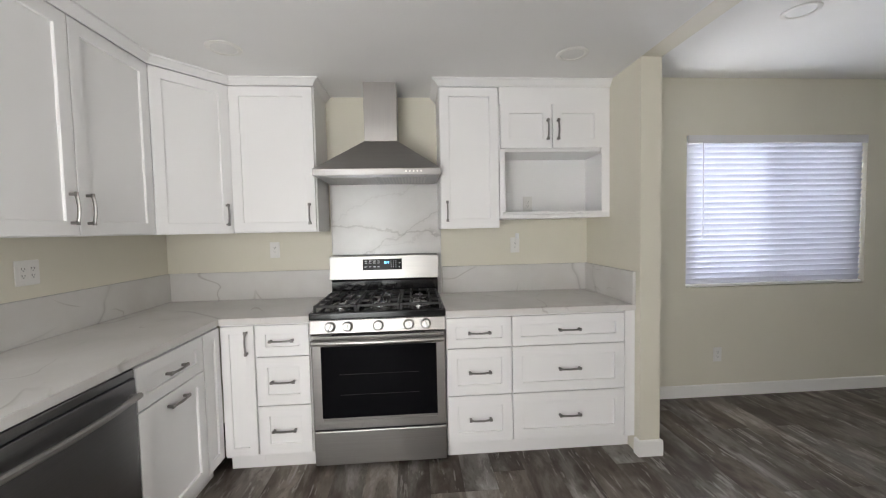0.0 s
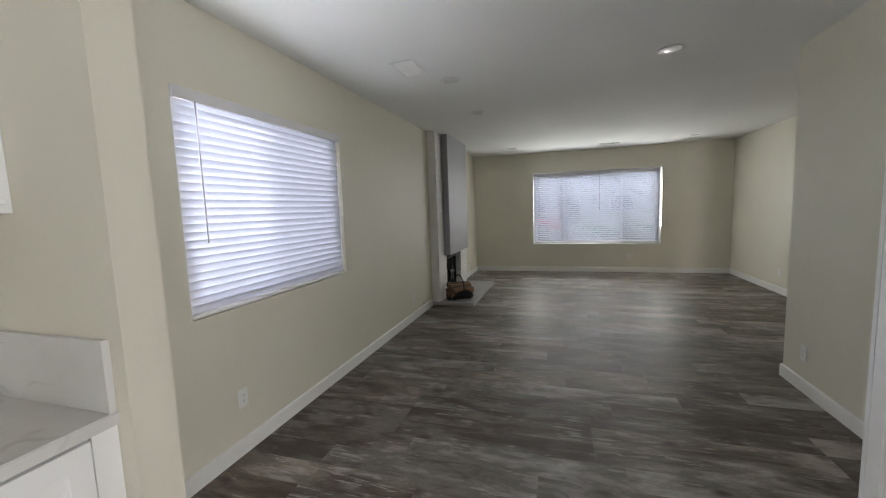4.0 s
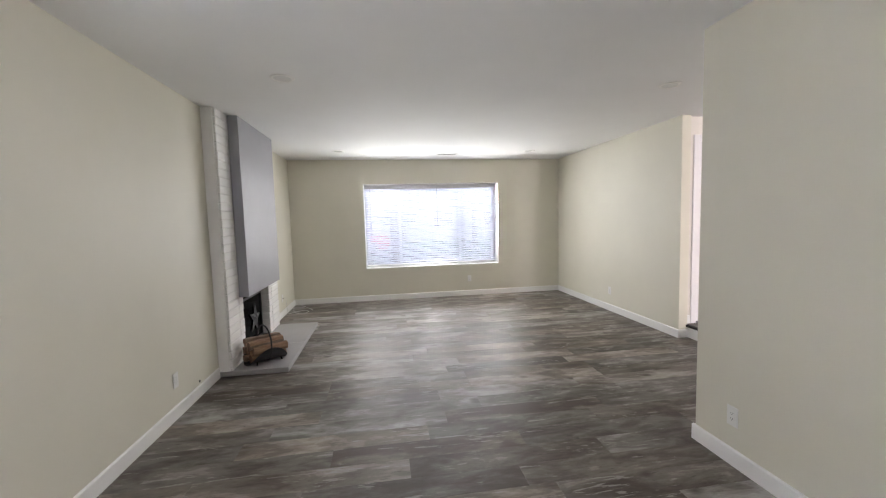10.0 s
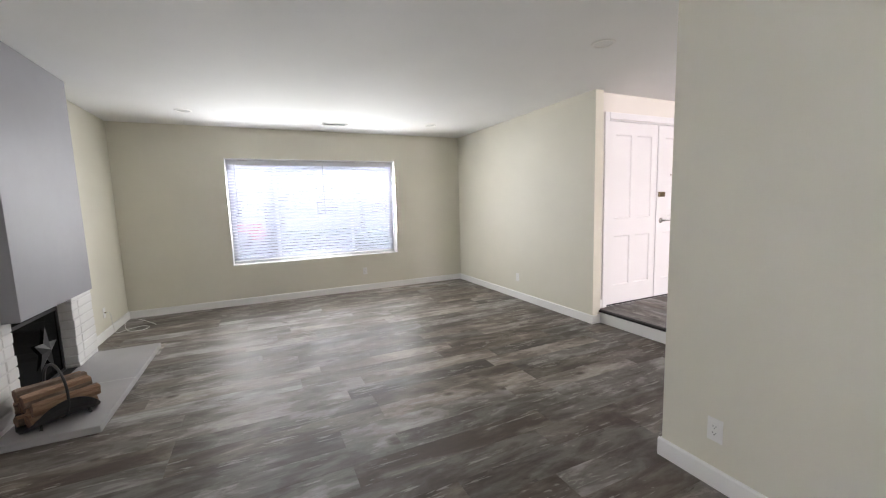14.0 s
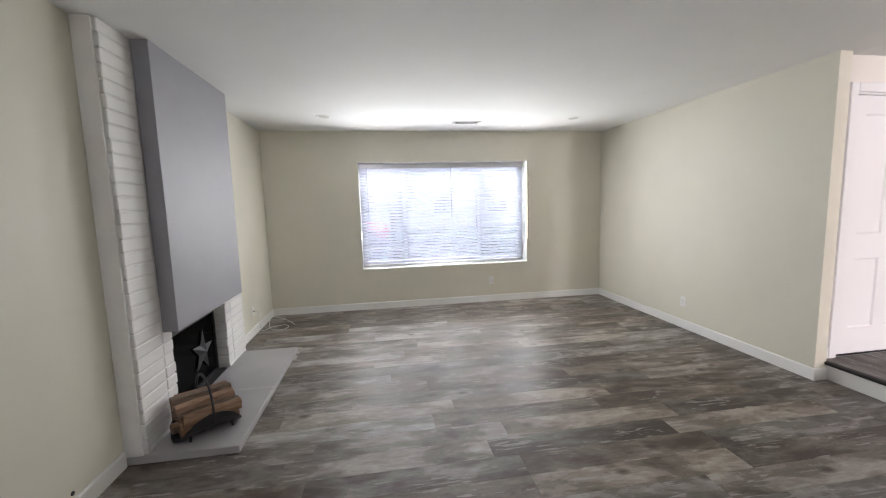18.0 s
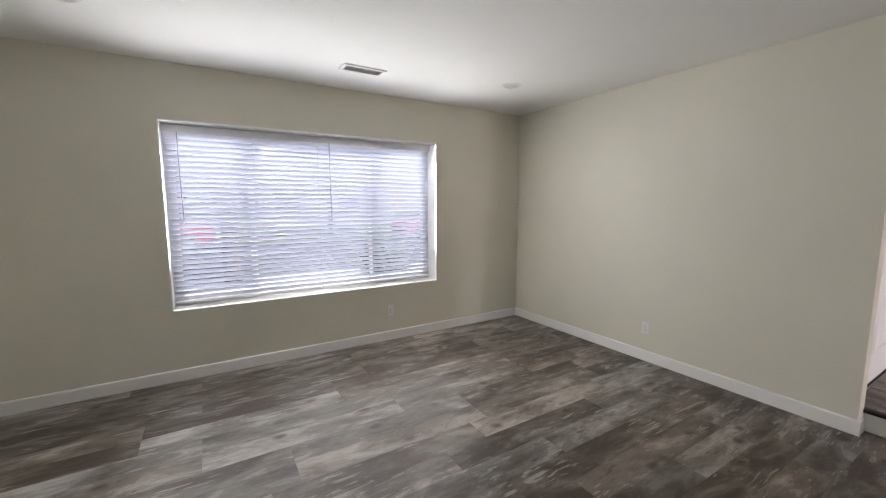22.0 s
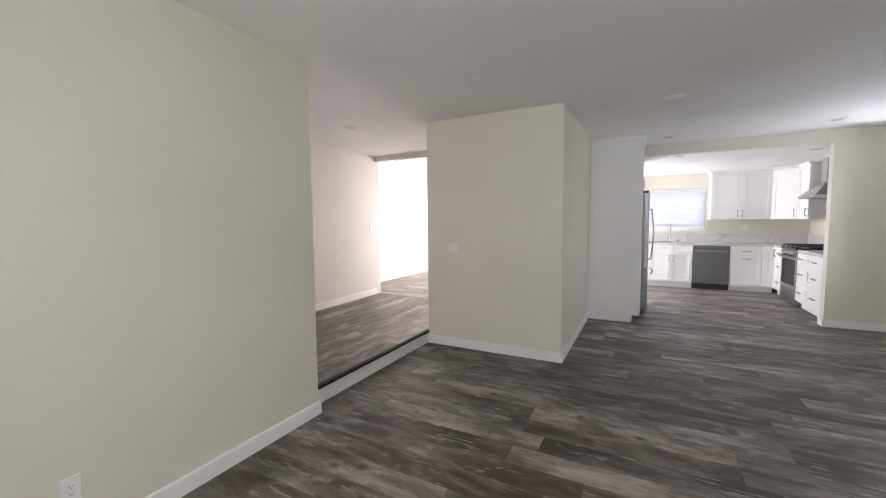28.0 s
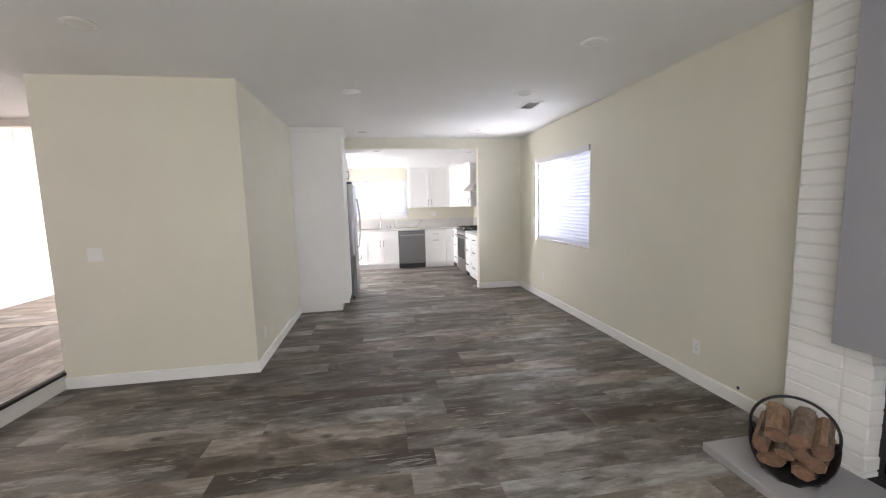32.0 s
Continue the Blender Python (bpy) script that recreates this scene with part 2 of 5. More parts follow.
def plank_mat(name="weathered_vinyl_plank", turned=False):
    """Weathered grey-brown vinyl planks, grain along y, or along x where turned; each plank of its own tone."""
    m, nt, bs = nodes_of(name)

    def along(across, length):
        return coords(nt, (length, across, 1) if turned else (across, length, 1), jitter=True)

    info = nt.nodes.new("ShaderNodeObjectInfo")
    patch = noise_tex(nt, along(5.8, 1.9), 1.0, 10, 0.62, 0.40)
    crumb = noise_tex(nt, along(28, 8), 1.0, 6, 0.66, 0.3)
    grain = noise_tex(nt, along(120, 4), 1.0, 5, 0.6, 0.3)
    scrape = noise_tex(nt, along(48, 4.5), 1.0, 5, 0.60, 0.7)
    where = noise_tex(nt, along(6.0, 2.6), 1.0, 4, 0.55, 0.3)
    crack = noise_tex(nt, along(48, 6.5), 1.0, 4, 0.6, 0.8)
    knot = nt.nodes.new("ShaderNodeTexVoronoi")
    knot.inputs["Scale"].default_value = 1.0
    nt.links.new(along(5.6, 3.4), knot.inputs["Vector"])
    lift = nt.nodes.new("ShaderNodeMapRange")
    lift.inputs["To Min"].default_value, lift.inputs["To Max"].default_value = -0.095, 0.095
    nt.links.new(info.outputs["Random"], lift.inputs["Value"])
    tone = nt.nodes.new("ShaderNodeMath")
    nt.links.new(patch, tone.inputs[0])
    nt.links.new(lift.outputs[0], tone.inputs[1])
    c = ramp(nt, tone.outputs[0], [(0.34, (0.056, 0.042, 0.033)), (0.43, (0.099, 0.082, 0.068)), (0.47, (0.128, 0.111, 0.097)), (0.487, (0.148, 0.131, 0.116)), (0.55, (0.164, 0.147, 0.131)), (0.572, (0.228, 0.209, 0.190)), (0.62, (0.262, 0.243, 0.222)), (0.67, (0.350, 0.330, 0.305))])
    hue = nt.nodes.new("ShaderNodeMath")
    hue.operation = "FRACT"
    mul = nt.nodes.new("ShaderNodeMath")
    mul.operation = "MULTIPLY"
    mul.inputs[1].default_value = 17.31
    nt.links.new(info.outputs["Random"], mul.inputs[0])
    nt.links.new(mul.outputs[0], hue.inputs[0])
    c = mixc(nt, c, ramp(nt, hue.outputs[0], [(0.0, (0.96, 1.0, 1.03)), (0.5, (1.0, 1.0, 1.0)), (1.0, (1.06, 0.99, 0.92))]), 1.0, "MULTIPLY")
    c = mixc(nt, c, ramp(nt, crumb, [(0.34, (0.83, 0.81, 0.79)), (0.50, (1.0, 1.0, 1.0)), (0.66, (1.20, 1.20, 1.20))]), 1.0, "MULTIPLY")
    marks = mixc(nt, ramp(nt, scrape, [(0.56, (0, 0, 0)), (0.60, (0.6, 0.6, 0.6))]), ramp(nt, where, [(0.52, (0, 0, 0)), (0.56, (1, 1, 1))]), 1.0, "MULTIPLY")
    c = mixc(nt, c, (0.40, 0.382, 0.357), marks)
    splits = mixc(nt, ramp(nt, crack, [(0.62, (0, 0, 0)), (0.68, (0.75, 0.75, 0.75))]), ramp(nt, where, [(0.40, (1, 1, 1)), (0.50, (0.1, 0.1, 0.1))]), 1.0, "MULTIPLY")
    c = mixc(nt, c, (0.045, 0.034, 0.027), splits)
    c = mixc(nt, c, (0.050, 0.033, 0.024), ramp(nt, knot.outputs["Distance"], [(0.06, (0.85, 0.85, 0.85)), (0.11, (0.55, 0.55, 0.55)), (0.20, (0, 0, 0))]))
    c = mixc(nt, c, ramp(nt, grain, [(0.3, (0.93, 0.92, 0.91)), (0.6, (1.03, 1.03, 1.03))]), 1.0, "MULTIPLY")
    nt.links.new(c, bs.inputs["Base Color"])
    rr = nt.nodes.new("ShaderNodeMapRange")
    rr.inputs["To Min"].default_value, rr.inputs["To Max"].default_value = 0.42, 0.56
    nt.links.new(grain, rr.inputs["Value"])
    nt.links.new(rr.outputs[0], bs.inputs["Roughness"])
    bs.inputs["Specular IOR Level"].default_value = 0.36
    bump(nt, bs, grain, 0.25, 0.0008)
    return m


def quartz_mat():
    """White quartz with sparse grey veins and a faint cloud."""
    m, nt, bs = nodes_of("veined_quartz")
    vec = coords(nt, (1, 1, 1))
    warp = noise_tex(nt, coords(nt, (0.75, 0.55, 1.1)), 0.8, 3, 0.42, 0.9)
    vein = ramp(nt, warp, [(0.482, (0, 0, 0)), (0.4955, (0.16, 0.16, 0.16)), (0.4985, (0.85, 0.85, 0.85)), (0.5015, (0.16, 0.16, 0.16)), (0.515, (0, 0, 0))])
    mask = ramp(nt, noise_tex(nt, vec, 1.7, 2), [(0.42, (0, 0, 0)), (0.54, (1, 1, 1))])
    veins = mixc(nt, vein, mask, 1.0, "MULTIPLY")
    cloud = ramp(nt, noise_tex(nt, vec, 3.0, 5), [(0.3, (0.62, 0.605, 0.58)), (0.7, (0.70, 0.69, 0.67))])
    warp2 = noise_tex(nt, coords(nt, (1.3, 1.0, 1.6)), 1.5, 3, 0.4, 0.8)
    vein2 = ramp(nt, warp2, [(0.492, (0, 0, 0)), (0.4985, (0.55, 0.55, 0.55)), (0.5015, (0.55, 0.55, 0.55)), (0.508, (0, 0, 0))])
    mask2 = ramp(nt, noise_tex(nt, coords(nt, (1, 1.3, 1)), 2.6, 2), [(0.48, (0, 0, 0)), (0.60, (1, 1, 1))])
    base = mixc(nt, cloud, (0.33, 0.315, 0.30), veins)
    base = mixc(nt, base, (0.36, 0.33, 0.30), mixc(nt, vein2, mask2, 1.0, "MULTIPLY"))
    nt.links.new(base, bs.inputs["Base Color"])
    bs.inputs["Roughness"].default_value = 0.27
    bs.inputs["Specular IOR Level"].default_value = 0.45
    return m


def panel_mat():
    """White quartz with one long grey vein that climbs across the slab and forks."""
    m, nt, bs = nodes_of("veined_quartz_panel")
    vec = coords(nt)
    cloud = ramp(nt, noise_tex(nt, vec, 2.4, 5), [(0.3, (0.63, 0.62, 0.605)), (0.7, (0.71, 0.705, 0.69))])
    sep = nt.nodes.new("ShaderNodeSeparateXYZ")
    nt.links.new(vec, sep.inputs[0])

    def op(kind, a, b):
        n = nt.nodes.new("ShaderNodeMath")
        n.operation = kind
        for sock, v in zip(n.inputs, (a, b)):
            if hasattr(v, "links"):
                nt.links.new(v, sock)
            else:
                sock.default_value = v
        return n.outputs[0]

    wob = op("SUBTRACT", noise_tex(nt, vec, 5.5, 6, 0.62), 0.5)
    base = cloud
    for z, slope, wobble, width, strength in ((1.392, -0.11, 0.20, 0.010, 0.62), (1.355, 0.52, 0.26, 0.008, 0.50), (1.66, 0.40, 0.22, 0.006, 0.22), (1.30, 0.22, 0.30, 0.006, 0.25)):
        line = op("ADD", op("MULTIPLY", sep.outputs[0], slope), op("MULTIPLY", wob, wobble))
        far = op("ABSOLUTE", op("SUBTRACT", sep.outputs[2], op("ADD", line, z)), 0.0)
        core = ramp(nt, op("DIVIDE", far, width * 8), [(0.0, (strength,) * 3), (0.06, (strength * 0.75,) * 3), (0.14, (strength * 0.2,) * 3), (1.0, (0, 0, 0))])
        base = mixc(nt, base, (0.30, 0.285, 0.27), core)
    nt.links.new(base, bs.inputs["Base Color"])
    bs.inputs["Roughness"].default_value = 0.22
    return m


def bark_mat(name, a, b, scale):
    m, nt, bs = nodes_of(name)
    tc = nt.nodes.new("ShaderNodeTexCoord")
    mp = nt.nodes.new("ShaderNodeMapping")
    mp.inputs["Scale"].default_value = scale
    nt.links.new(tc.outputs["Object"], mp.inputs["Vector"])
    n = noise_tex(nt, mp.outputs[0], 6, 6, 0.65, 0.8)
    nt.links.new(ramp(nt, n, [(0.3, a), (0.7, b)]), bs.inputs["Base Color"])
    bs.inputs["Roughness"].default_value = 0.8
    bump(nt, bs, n, 0.6, 0.006)
    return m


GLASS, SLAT, PLANK, QUARTZ = glass_mat(), slat_mat(), plank_mat(), quartz_mat()
PLANK_X = plank_mat("weathered_vinyl_plank_crosswise", True)
KNOB = brushed("knob_steel", (0.60, 0.59, 0.58), 0.42, (60, 60, 60))
WOOD = bark_mat("split_firewood", (0.20, 0.105, 0.060), (0.43, 0.285, 0.185), (9, 1.6, 9))
BARK = bark_mat("log_bark", (0.10, 0.062, 0.042), (0.30, 0.225, 0.17), (5, 1.6, 5))
ENDGRAIN = bark_mat("log_end", (0.085, 0.044, 0.028), (0.25, 0.140, 0.086), (3, 3, 3))
ASPHALT = paint("asphalt", (0.055, 0.055, 0.058), 0.85, 0.2, 0.006, 60)
CONCRETE = paint("concrete", (0.42, 0.41, 0.39), 0.85, 0.12, 0.003, 50)
LAWN = paint("lawn", (0.10, 0.14, 0.045), 0.9, 0.35, 0.02, 30, big=3)
LEAF = paint("leaf_green", (0.055, 0.10, 0.035), 0.5, 0.3, 0.001, 40, big=5)
TRUNK = bark_mat("tree_bark", (0.07, 0.05, 0.04), (0.16, 0.12, 0.09), (3, 3, 1))
CARRED = paint("red_car_paint", (0.55, 0.012, 0.03), 0.18, 0.02, 0, 100, coat=0.8)
CARGLASS = plain("car_glass", (0.02, 0.025, 0.03), 0.06)
RUBBER = paint("tyre_rubber", (0.02, 0.02, 0.02), 0.8, 0.1, 0.002, 90)
STUCCO = paint("stucco", (0.60, 0.56, 0.50), 0.85, 0.06, 0.006, 40)
SHINGLE = paint("roof_shingle", (0.16, 0.14, 0.13), 0.9, 0.25, 0.01, 20)


# ---- building helpers ----
def mesh_of(name, bm, mats, smooth=False):
    me = bpy.data.meshes.new(name)
    bm.normal_update()
    bm.to_mesh(me)
    bm.free()
    for m in mats if isinstance(mats, (list, tuple)) else [mats]:
        me.materials.append(m)
    if smooth:
        me.shade_smooth()
        me.set_sharp_from_angle(angle=radians(38))
    return me


def part(name, bm, material, parent, label="", m=None, smooth=False):
    """Links a bmesh, or a mesh made before, as one object under a thing or part."""
    me = bm if isinstance(bm, bpy.types.Mesh) else mesh_of(name, bm, material, smooth)
    ob = new(name, me)
    ob.parent = parent
    if m is not None:
        ob.matrix_local = m
    if label:
        ob["label"] = label
    return ob


def thing(name, m, label, category, group=""):
    ob = new(name)
    ob.empty_display_size = 0.1
    ob.matrix_world = m
    return tagged(ob, label, category, group)


def structure(name, bm, material, label="", category="", smooth=False):
    return tagged(new(name, mesh_of(name, bm, material, smooth)), label or name.replace("_", " "), category or name.split("_")[0], "", "structure")


def box(bm, x0, x1, y0, y1, z0, z1, bevel=0.0, seg=1, mi=0):
    """A box between two corners, with its edges rounded by bevel."""
    vs = [bm.verts.new((x, y, z)) for z in (z0, z1) for y in (y0, y1) for x in (x0, x1)]
    fs = [bm.faces.new([vs[i] for i in q]) for q in ((0, 2, 3, 1), (4, 5, 7, 6), (0, 1, 5, 4), (2, 6, 7, 3), (0, 4, 6, 2), (1, 3, 7, 5))]
    if bevel:
        es = list({e for f in fs for e in f.edges})
        r = bmesh.ops.bevel(bm, geom=es, offset=bevel, segments=seg, affect="EDGES", profile=0.5)
        fs = list({*r["faces"], *[f for f in fs if f.is_valid]})
    if mi:
        for f in fs:
            f.material_index = mi
    return bm


def one(*a, **k):
    return box(bmesh.new(), *a, **k)


def ring_sweep(bm, path, radii, sides=8, closed=False, squash=1.0, up=Vector((0, 0, 1))):
    """A tube of the given radii along a path of points."""
    pts = [Vector(p) for p in path]
    n = len(pts)
    rings = []
    for i, p in enumerate(pts):
        a, b = pts[(i - 1) % n if closed else max(i - 1, 0)], pts[(i + 1) % n if closed else min(i + 1, n - 1)]
        d = (b - a).normalized()
        side = d.cross(up)
        side = side.normalized() if side.length > 1e-4 else d.cross(Vector((1, 0, 0))).normalized()
        top = side.cross(d)
        r = radii[i] if isinstance(radii, (list, tuple)) else radii
        rings.append([bm.verts.new(p + r * (math.cos(t) * side + squash * math.sin(t) * top)) for t in (2 * math.pi * (k + 0.5) / sides for k in range(sides))])
    for i in range(n if closed else n - 1):
        ra, rb = rings[i], rings[(i + 1) % n]
        for k in range(sides):
            bm.faces.new((ra[k], ra[(k + 1) % sides], rb[(k + 1) % sides], rb[k]))
    if not closed:
        bm.faces.new(list(reversed(rings[0])))
        bm.faces.new(rings[-1])
    return bm


def lathe(bm, profile, sides=24, m=Matrix()):
    """A solid turned about z from (radius, z) pairs."""
    rings = []
    for r, z in profile:
        rings.append([bm.verts.new(m @ Vector((max(r, 1e-5) * math.cos(2 * math.pi * k / sides), max(r, 1e-5) * math.sin(2 * math.pi * k / sides), z))) for k in range(sides)])
    for a, b in zip(rings, rings[1:]):
        for k in range(sides):
            bm.faces.new((a[k], a[(k + 1) % sides], b[(k + 1) % sides], b[k]))
    bm.faces.new(list(reversed(rings[0])))
    bm.faces.new(rings[-1])
    return bm


def extrude_poly(bm, poly, d0, d1, place):
    """A prism over a polygon of (u, v), from depth d0 to d1; place turns (u, v, d) into a point."""
    a = [bm.verts.new(place(u, v, d0)) for u, v in poly]
    b = [bm.verts.new(place(u, v, d1)) for u, v in poly]
    n = len(poly)
    bm.faces.new(a)
    bm.faces.new(list(reversed(b)))
    for i in range(n):
        bm.faces.new((a[i], b[i], b[(i + 1) % n], a[(i + 1) % n]))
    bmesh.ops.recalc_face_normals(bm, faces=bm.faces[:])
    return bm


def wall(name, axis, d0, d1, a0, a1, z0, z1, holes=(), material=None, label=""):
    """A wall d0..d1 thick, a0..a1 long, with openings (a0, a1, z0, z1) through it. axis: the one it faces along."""
    us = sorted({a0, a1, *[v for h in holes for v in h[:2]]})
    zs = sorted({z0, z1, *[v for h in holes for v in h[2:]]})
    solid = {(i, j): not any(h[0] <= (us[i] + us[i + 1]) / 2 <= h[1] and h[2] <= (zs[j] + zs[j + 1]) / 2 <= h[3] for h in holes) for i in range(len(us) - 1) for j in range(len(zs) - 1)}
    bm = bmesh.new()

    def pt(u, z, d):
        return bm.verts.new((d, u, z) if axis == "x" else (u, d, z))

    def quad(*c):
        bm.faces.new([pt(*q) for q in c])

    for (i, j), s in solid.items():
        if not s:
            continue
        u0, u1, v0, v1 = us[i], us[i + 1], zs[j], zs[j + 1]
        quad((u0, v0, d0), (u1, v0, d0), (u1, v1, d0), (u0, v1, d0))
        quad((u0, v0, d1), (u0, v1, d1), (u1, v1, d1), (u1, v0, d1))
        for di, dj, c in ((-1, 0, ((u0, v0), (u0, v1))), (1, 0, ((u1, v0), (u1, v1))), (0, -1, ((u0, v0), (u1, v0))), (0, 1, ((u0, v1), (u1, v1)))):
            if not solid.get((i + di, j + dj), False):
                (p, q), (r, t) = c
                quad((p, q, d0), (r, t, d0), (r, t, d1), (p, q, d1))
    bmesh.ops.remove_doubles(bm, verts=bm.verts[:], dist=1e-5)
    bmesh.ops.recalc_face_normals(bm, faces=bm.faces[:])
    return structure(name, bm, material or WALL, label or "painted plaster wall", "wall")


# ---- plan ----
NY, KNY = 3.566, 3.55            # north wall of the living room, of the kitchen
EX, SY = 9.43, -1.377            # east wall, south wall of the living room
WX = -1.625                      # west wall of the kitchen
SEX, SWX, SSY = 1.597, 1.472, 2.832   # stub wall between kitchen and living room
BX, BY = 4.426, 0.028            # corner block: east face, north face
DX = 6.34                       # front door wall
ENY, ESY = -1.482, -3.44          # entry: step edge, south wall
H, KH, STEP = 2.53, 2.365, 0.142
WXE = 6.272                      # west end of the living room's south wall

NWIN = (2.286, 3.826, 0.885, 2.09)
EWIN = (-0.178, 2.302, 0.582, 2.104)
KWIN = (0.50, 1.88, 1.145, 2.06)

wall("wall_north", "y", NY, NY + 0.16, SEX - 0.001, EX, -0.02, H + 0.1, [NWIN, (6.592, 7.512, -0.02, 0.80)])
wall("wall_kitchen_north", "y", KNY, KNY + 0.215, WX, SWX, -0.02, H + 0.1)
wall("wall_stub", "x", SWX, SEX, SSY, NY + 0.16, -0.02, KH)
wall("wall_header", "x", SWX, SEX, 0.0, NY + 0.16, KH, H + 0.1)
wall("wall_east", "x", EX, EX + 0.26, SY - 0.15, NY + 0.16, -0.02, H + 0.1, [EWIN])
wall("wall_south", "y", SY - 0.11, SY, WXE, EX, -0.02, H + 0.1)
wall("wall_kitchen_west", "x", WX - 0.16, WX, -0.15, KNY + 0.2, -0.02, H + 0.1, [KWIN])
# the doorway here is out of view, added for the kitchen fill lamp
wall("wall_kitchen_south", "y", -0.15, 0.0, WX, 2.36, -0.02, H + 0.1, [(-1.15, 0.80, 0.0, 2.1)])
wall("wall_block_north", "y", BY - 0.12, BY, 2.36, BX, -0.02, H + 0.1)
wall("wall_block_east", "x", BX - 0.12, BX, ENY, BY - 0.12, -0.02, H + 0.1)
wall("wall_entry_north", "y", ENY, ENY + 0.11, 2.48, BX - 0.12, -0.02, H + 0.1, material=WALL_WARM)
wall("wall_entry_door", "x", DX, DX + 0.16, ESY - 0.12, SY - 0.11, -0.02, H + 0.1, [(-3.335, -1.645, STEP - 0.03, 2.255)], material=WALL_WARM)
wall("wall_entry_south", "y", ESY - 0.12, ESY, 2.70, DX, -0.02, H + 0.1, material=WALL_WARM)
wall("wall_entry_header", "x", 2.70, 2.82, ESY, ENY, 2.44, H + 0.8, material=WALL_WARM)
wall("wall_den_south", "y", -4.32, -4.20, -7.2, 2.82, 0.0, 3.2, material=WALL_WARM)
wall("wall_den_east", "x", 2.70, 2.82, -4.20, ESY - 0.12, 0.0, 3.2, material=WALL_WARM)
# unseen; den stretched west so its added window lamp falls off slower
wall("wall_den_west", "x", -7.2, -7.05, -4.20, -1.6, 0.0, 3.2, [(-4.0, -1.9, 0.6, 2.5)], material=WALL_WARM)
# wall out of view, its opening added for the den's north fill lamp
wall("wall_den_north", "y", -1.74, -1.602, -7.05, 2.82, 0.0, 3.2, [(-0.9, 1.5, STEP, 2.24)], material=WALL_WARM)
# added wall out of view, closes a gap against leaking light
wall("wall_patio", "x", 2.36, 2.48, -1.6, -0.152, 0.0, 3.2, material=WALL_WARM)
structure("ceiling", one(SEX, EX + 0.2, -1.6, NY + 0.16, H, H + 0.1), CEIL, "smooth white painted ceiling", "ceiling")
structure("ceiling_kitchen", one(WX, SWX, 0.0, KNY, KH, KH + 0.1), CEIL, "smooth white painted kitchen ceiling", "ceiling")
structure("ceiling_entry", one(2.82, DX, ESY, -1.601, H, H + 0.1), CEIL, "white painted entry ceiling", "ceiling")
structure("ceiling_den", one(-7.05, 2.70, -4.2, -1.74, 3.2, 3.3), CEIL, "white painted ceiling of the next room", "ceiling")
structure("roof", one(-7.4, 10.0, -4.4, 4.1, 3.4, 3.5), SHINGLE, "plain roof over the house", "roof")


def skirting(name, axis, face, out, a0, a1, z0=0.0, h=0.097):
    """A baseboard with an eased top, on a wall face, standing out by 15 mm."""
    t = 0.015 * out
    poly = [(0, 0), (t, 0), (t, h - 0.008), (t * 0.75, h - 0.002), (t * 0.45, h), (0, h)]
    bm = bmesh.new()
    extrude_poly(bm, poly, a0, a1, (lambda u, v, d: (face + u, d, z0 + v)) if axis == "x" else (lambda u, v, d: (d, face + u, z0 + v)))
    return structure(name, bm, TRIM, "white painted wooden baseboard", "baseboard")


skirting("baseboard", "y", NY, -1, SEX, 6.18)
skirting("baseboard", "y", NY, -1, 7.95, EX)
skirting("baseboard", "x", EX, -1, SY, NY - 0.015)
skirting("baseboard", "y", SY, 1, WXE - 0.015, EX - 0.015)
skirting("baseboard", "x", WXE, -1, ENY - 0.002, SY)
skirting("baseboard", "y", BY, 1, 2.43, BX + 0.015)
skirting("baseboard", "x", BX, 1, ENY + 0.002, BY)
skirting("baseboard", "x", SEX, 1, SSY - 0.015, NY - 0.015)
skirting("baseboard", "y", SSY, -1, SWX - 0.015, SEX)
skirting("baseboard", "x", SWX, -1, SSY, SSY + 0.04)
skirting("baseboard", "y", ESY, 1, 2.82, DX, STEP)
skirting("baseboard", "x", DX, -1, -1.572, SY - 0.112, STEP)
skirting("baseboard", "x", DX, -1, ESY + 0.015, -3.409, STEP)
skirting("baseboard", "y", -4.20, 1, -7.05, 2.70, STEP)
skirting("baseboard", "x", 2.82, 1, ESY - 0.0, ESY + 0.001, STEP)

# subfloor, raised entry and its step
structure("floor", one(WX, EX, -1.6, NY, -0.12, -0.011), CONCRETE, "slab under the plank floor", "floor")
structure("floor_entry", one(-7.05, DX, -4.2, ENY - 0.03, -0.1, STEP - 0.012), CONCRETE, "slab under the raised entry floor", "floor")
structure("step_riser", one(BX, WXE + 0.06, ENY - 0.03, ENY - 0.004, -0.011, STEP - 0.022), TRIM, "white painted step riser", "step")
nos = one(BX, WXE + 0.06, ENY - 0.034, ENY + 0.012, STEP - 0.022, STEP + 0.004, 0.006, 2)
structure("step_nosing", nos, NOSING, "dark wood step nosing", "step")
structure("trim_threshold", one(2.735, 2.765, -3.44, -1.75, STEP - 0.012, STEP + 0.006, 0.003), STRIP, "thin pale floor transition strip", "trim")
structure("ground", one(-60, 120, -90, 90, -0.4, -0.16), LAWN, "lawn and ground outside", "ground")


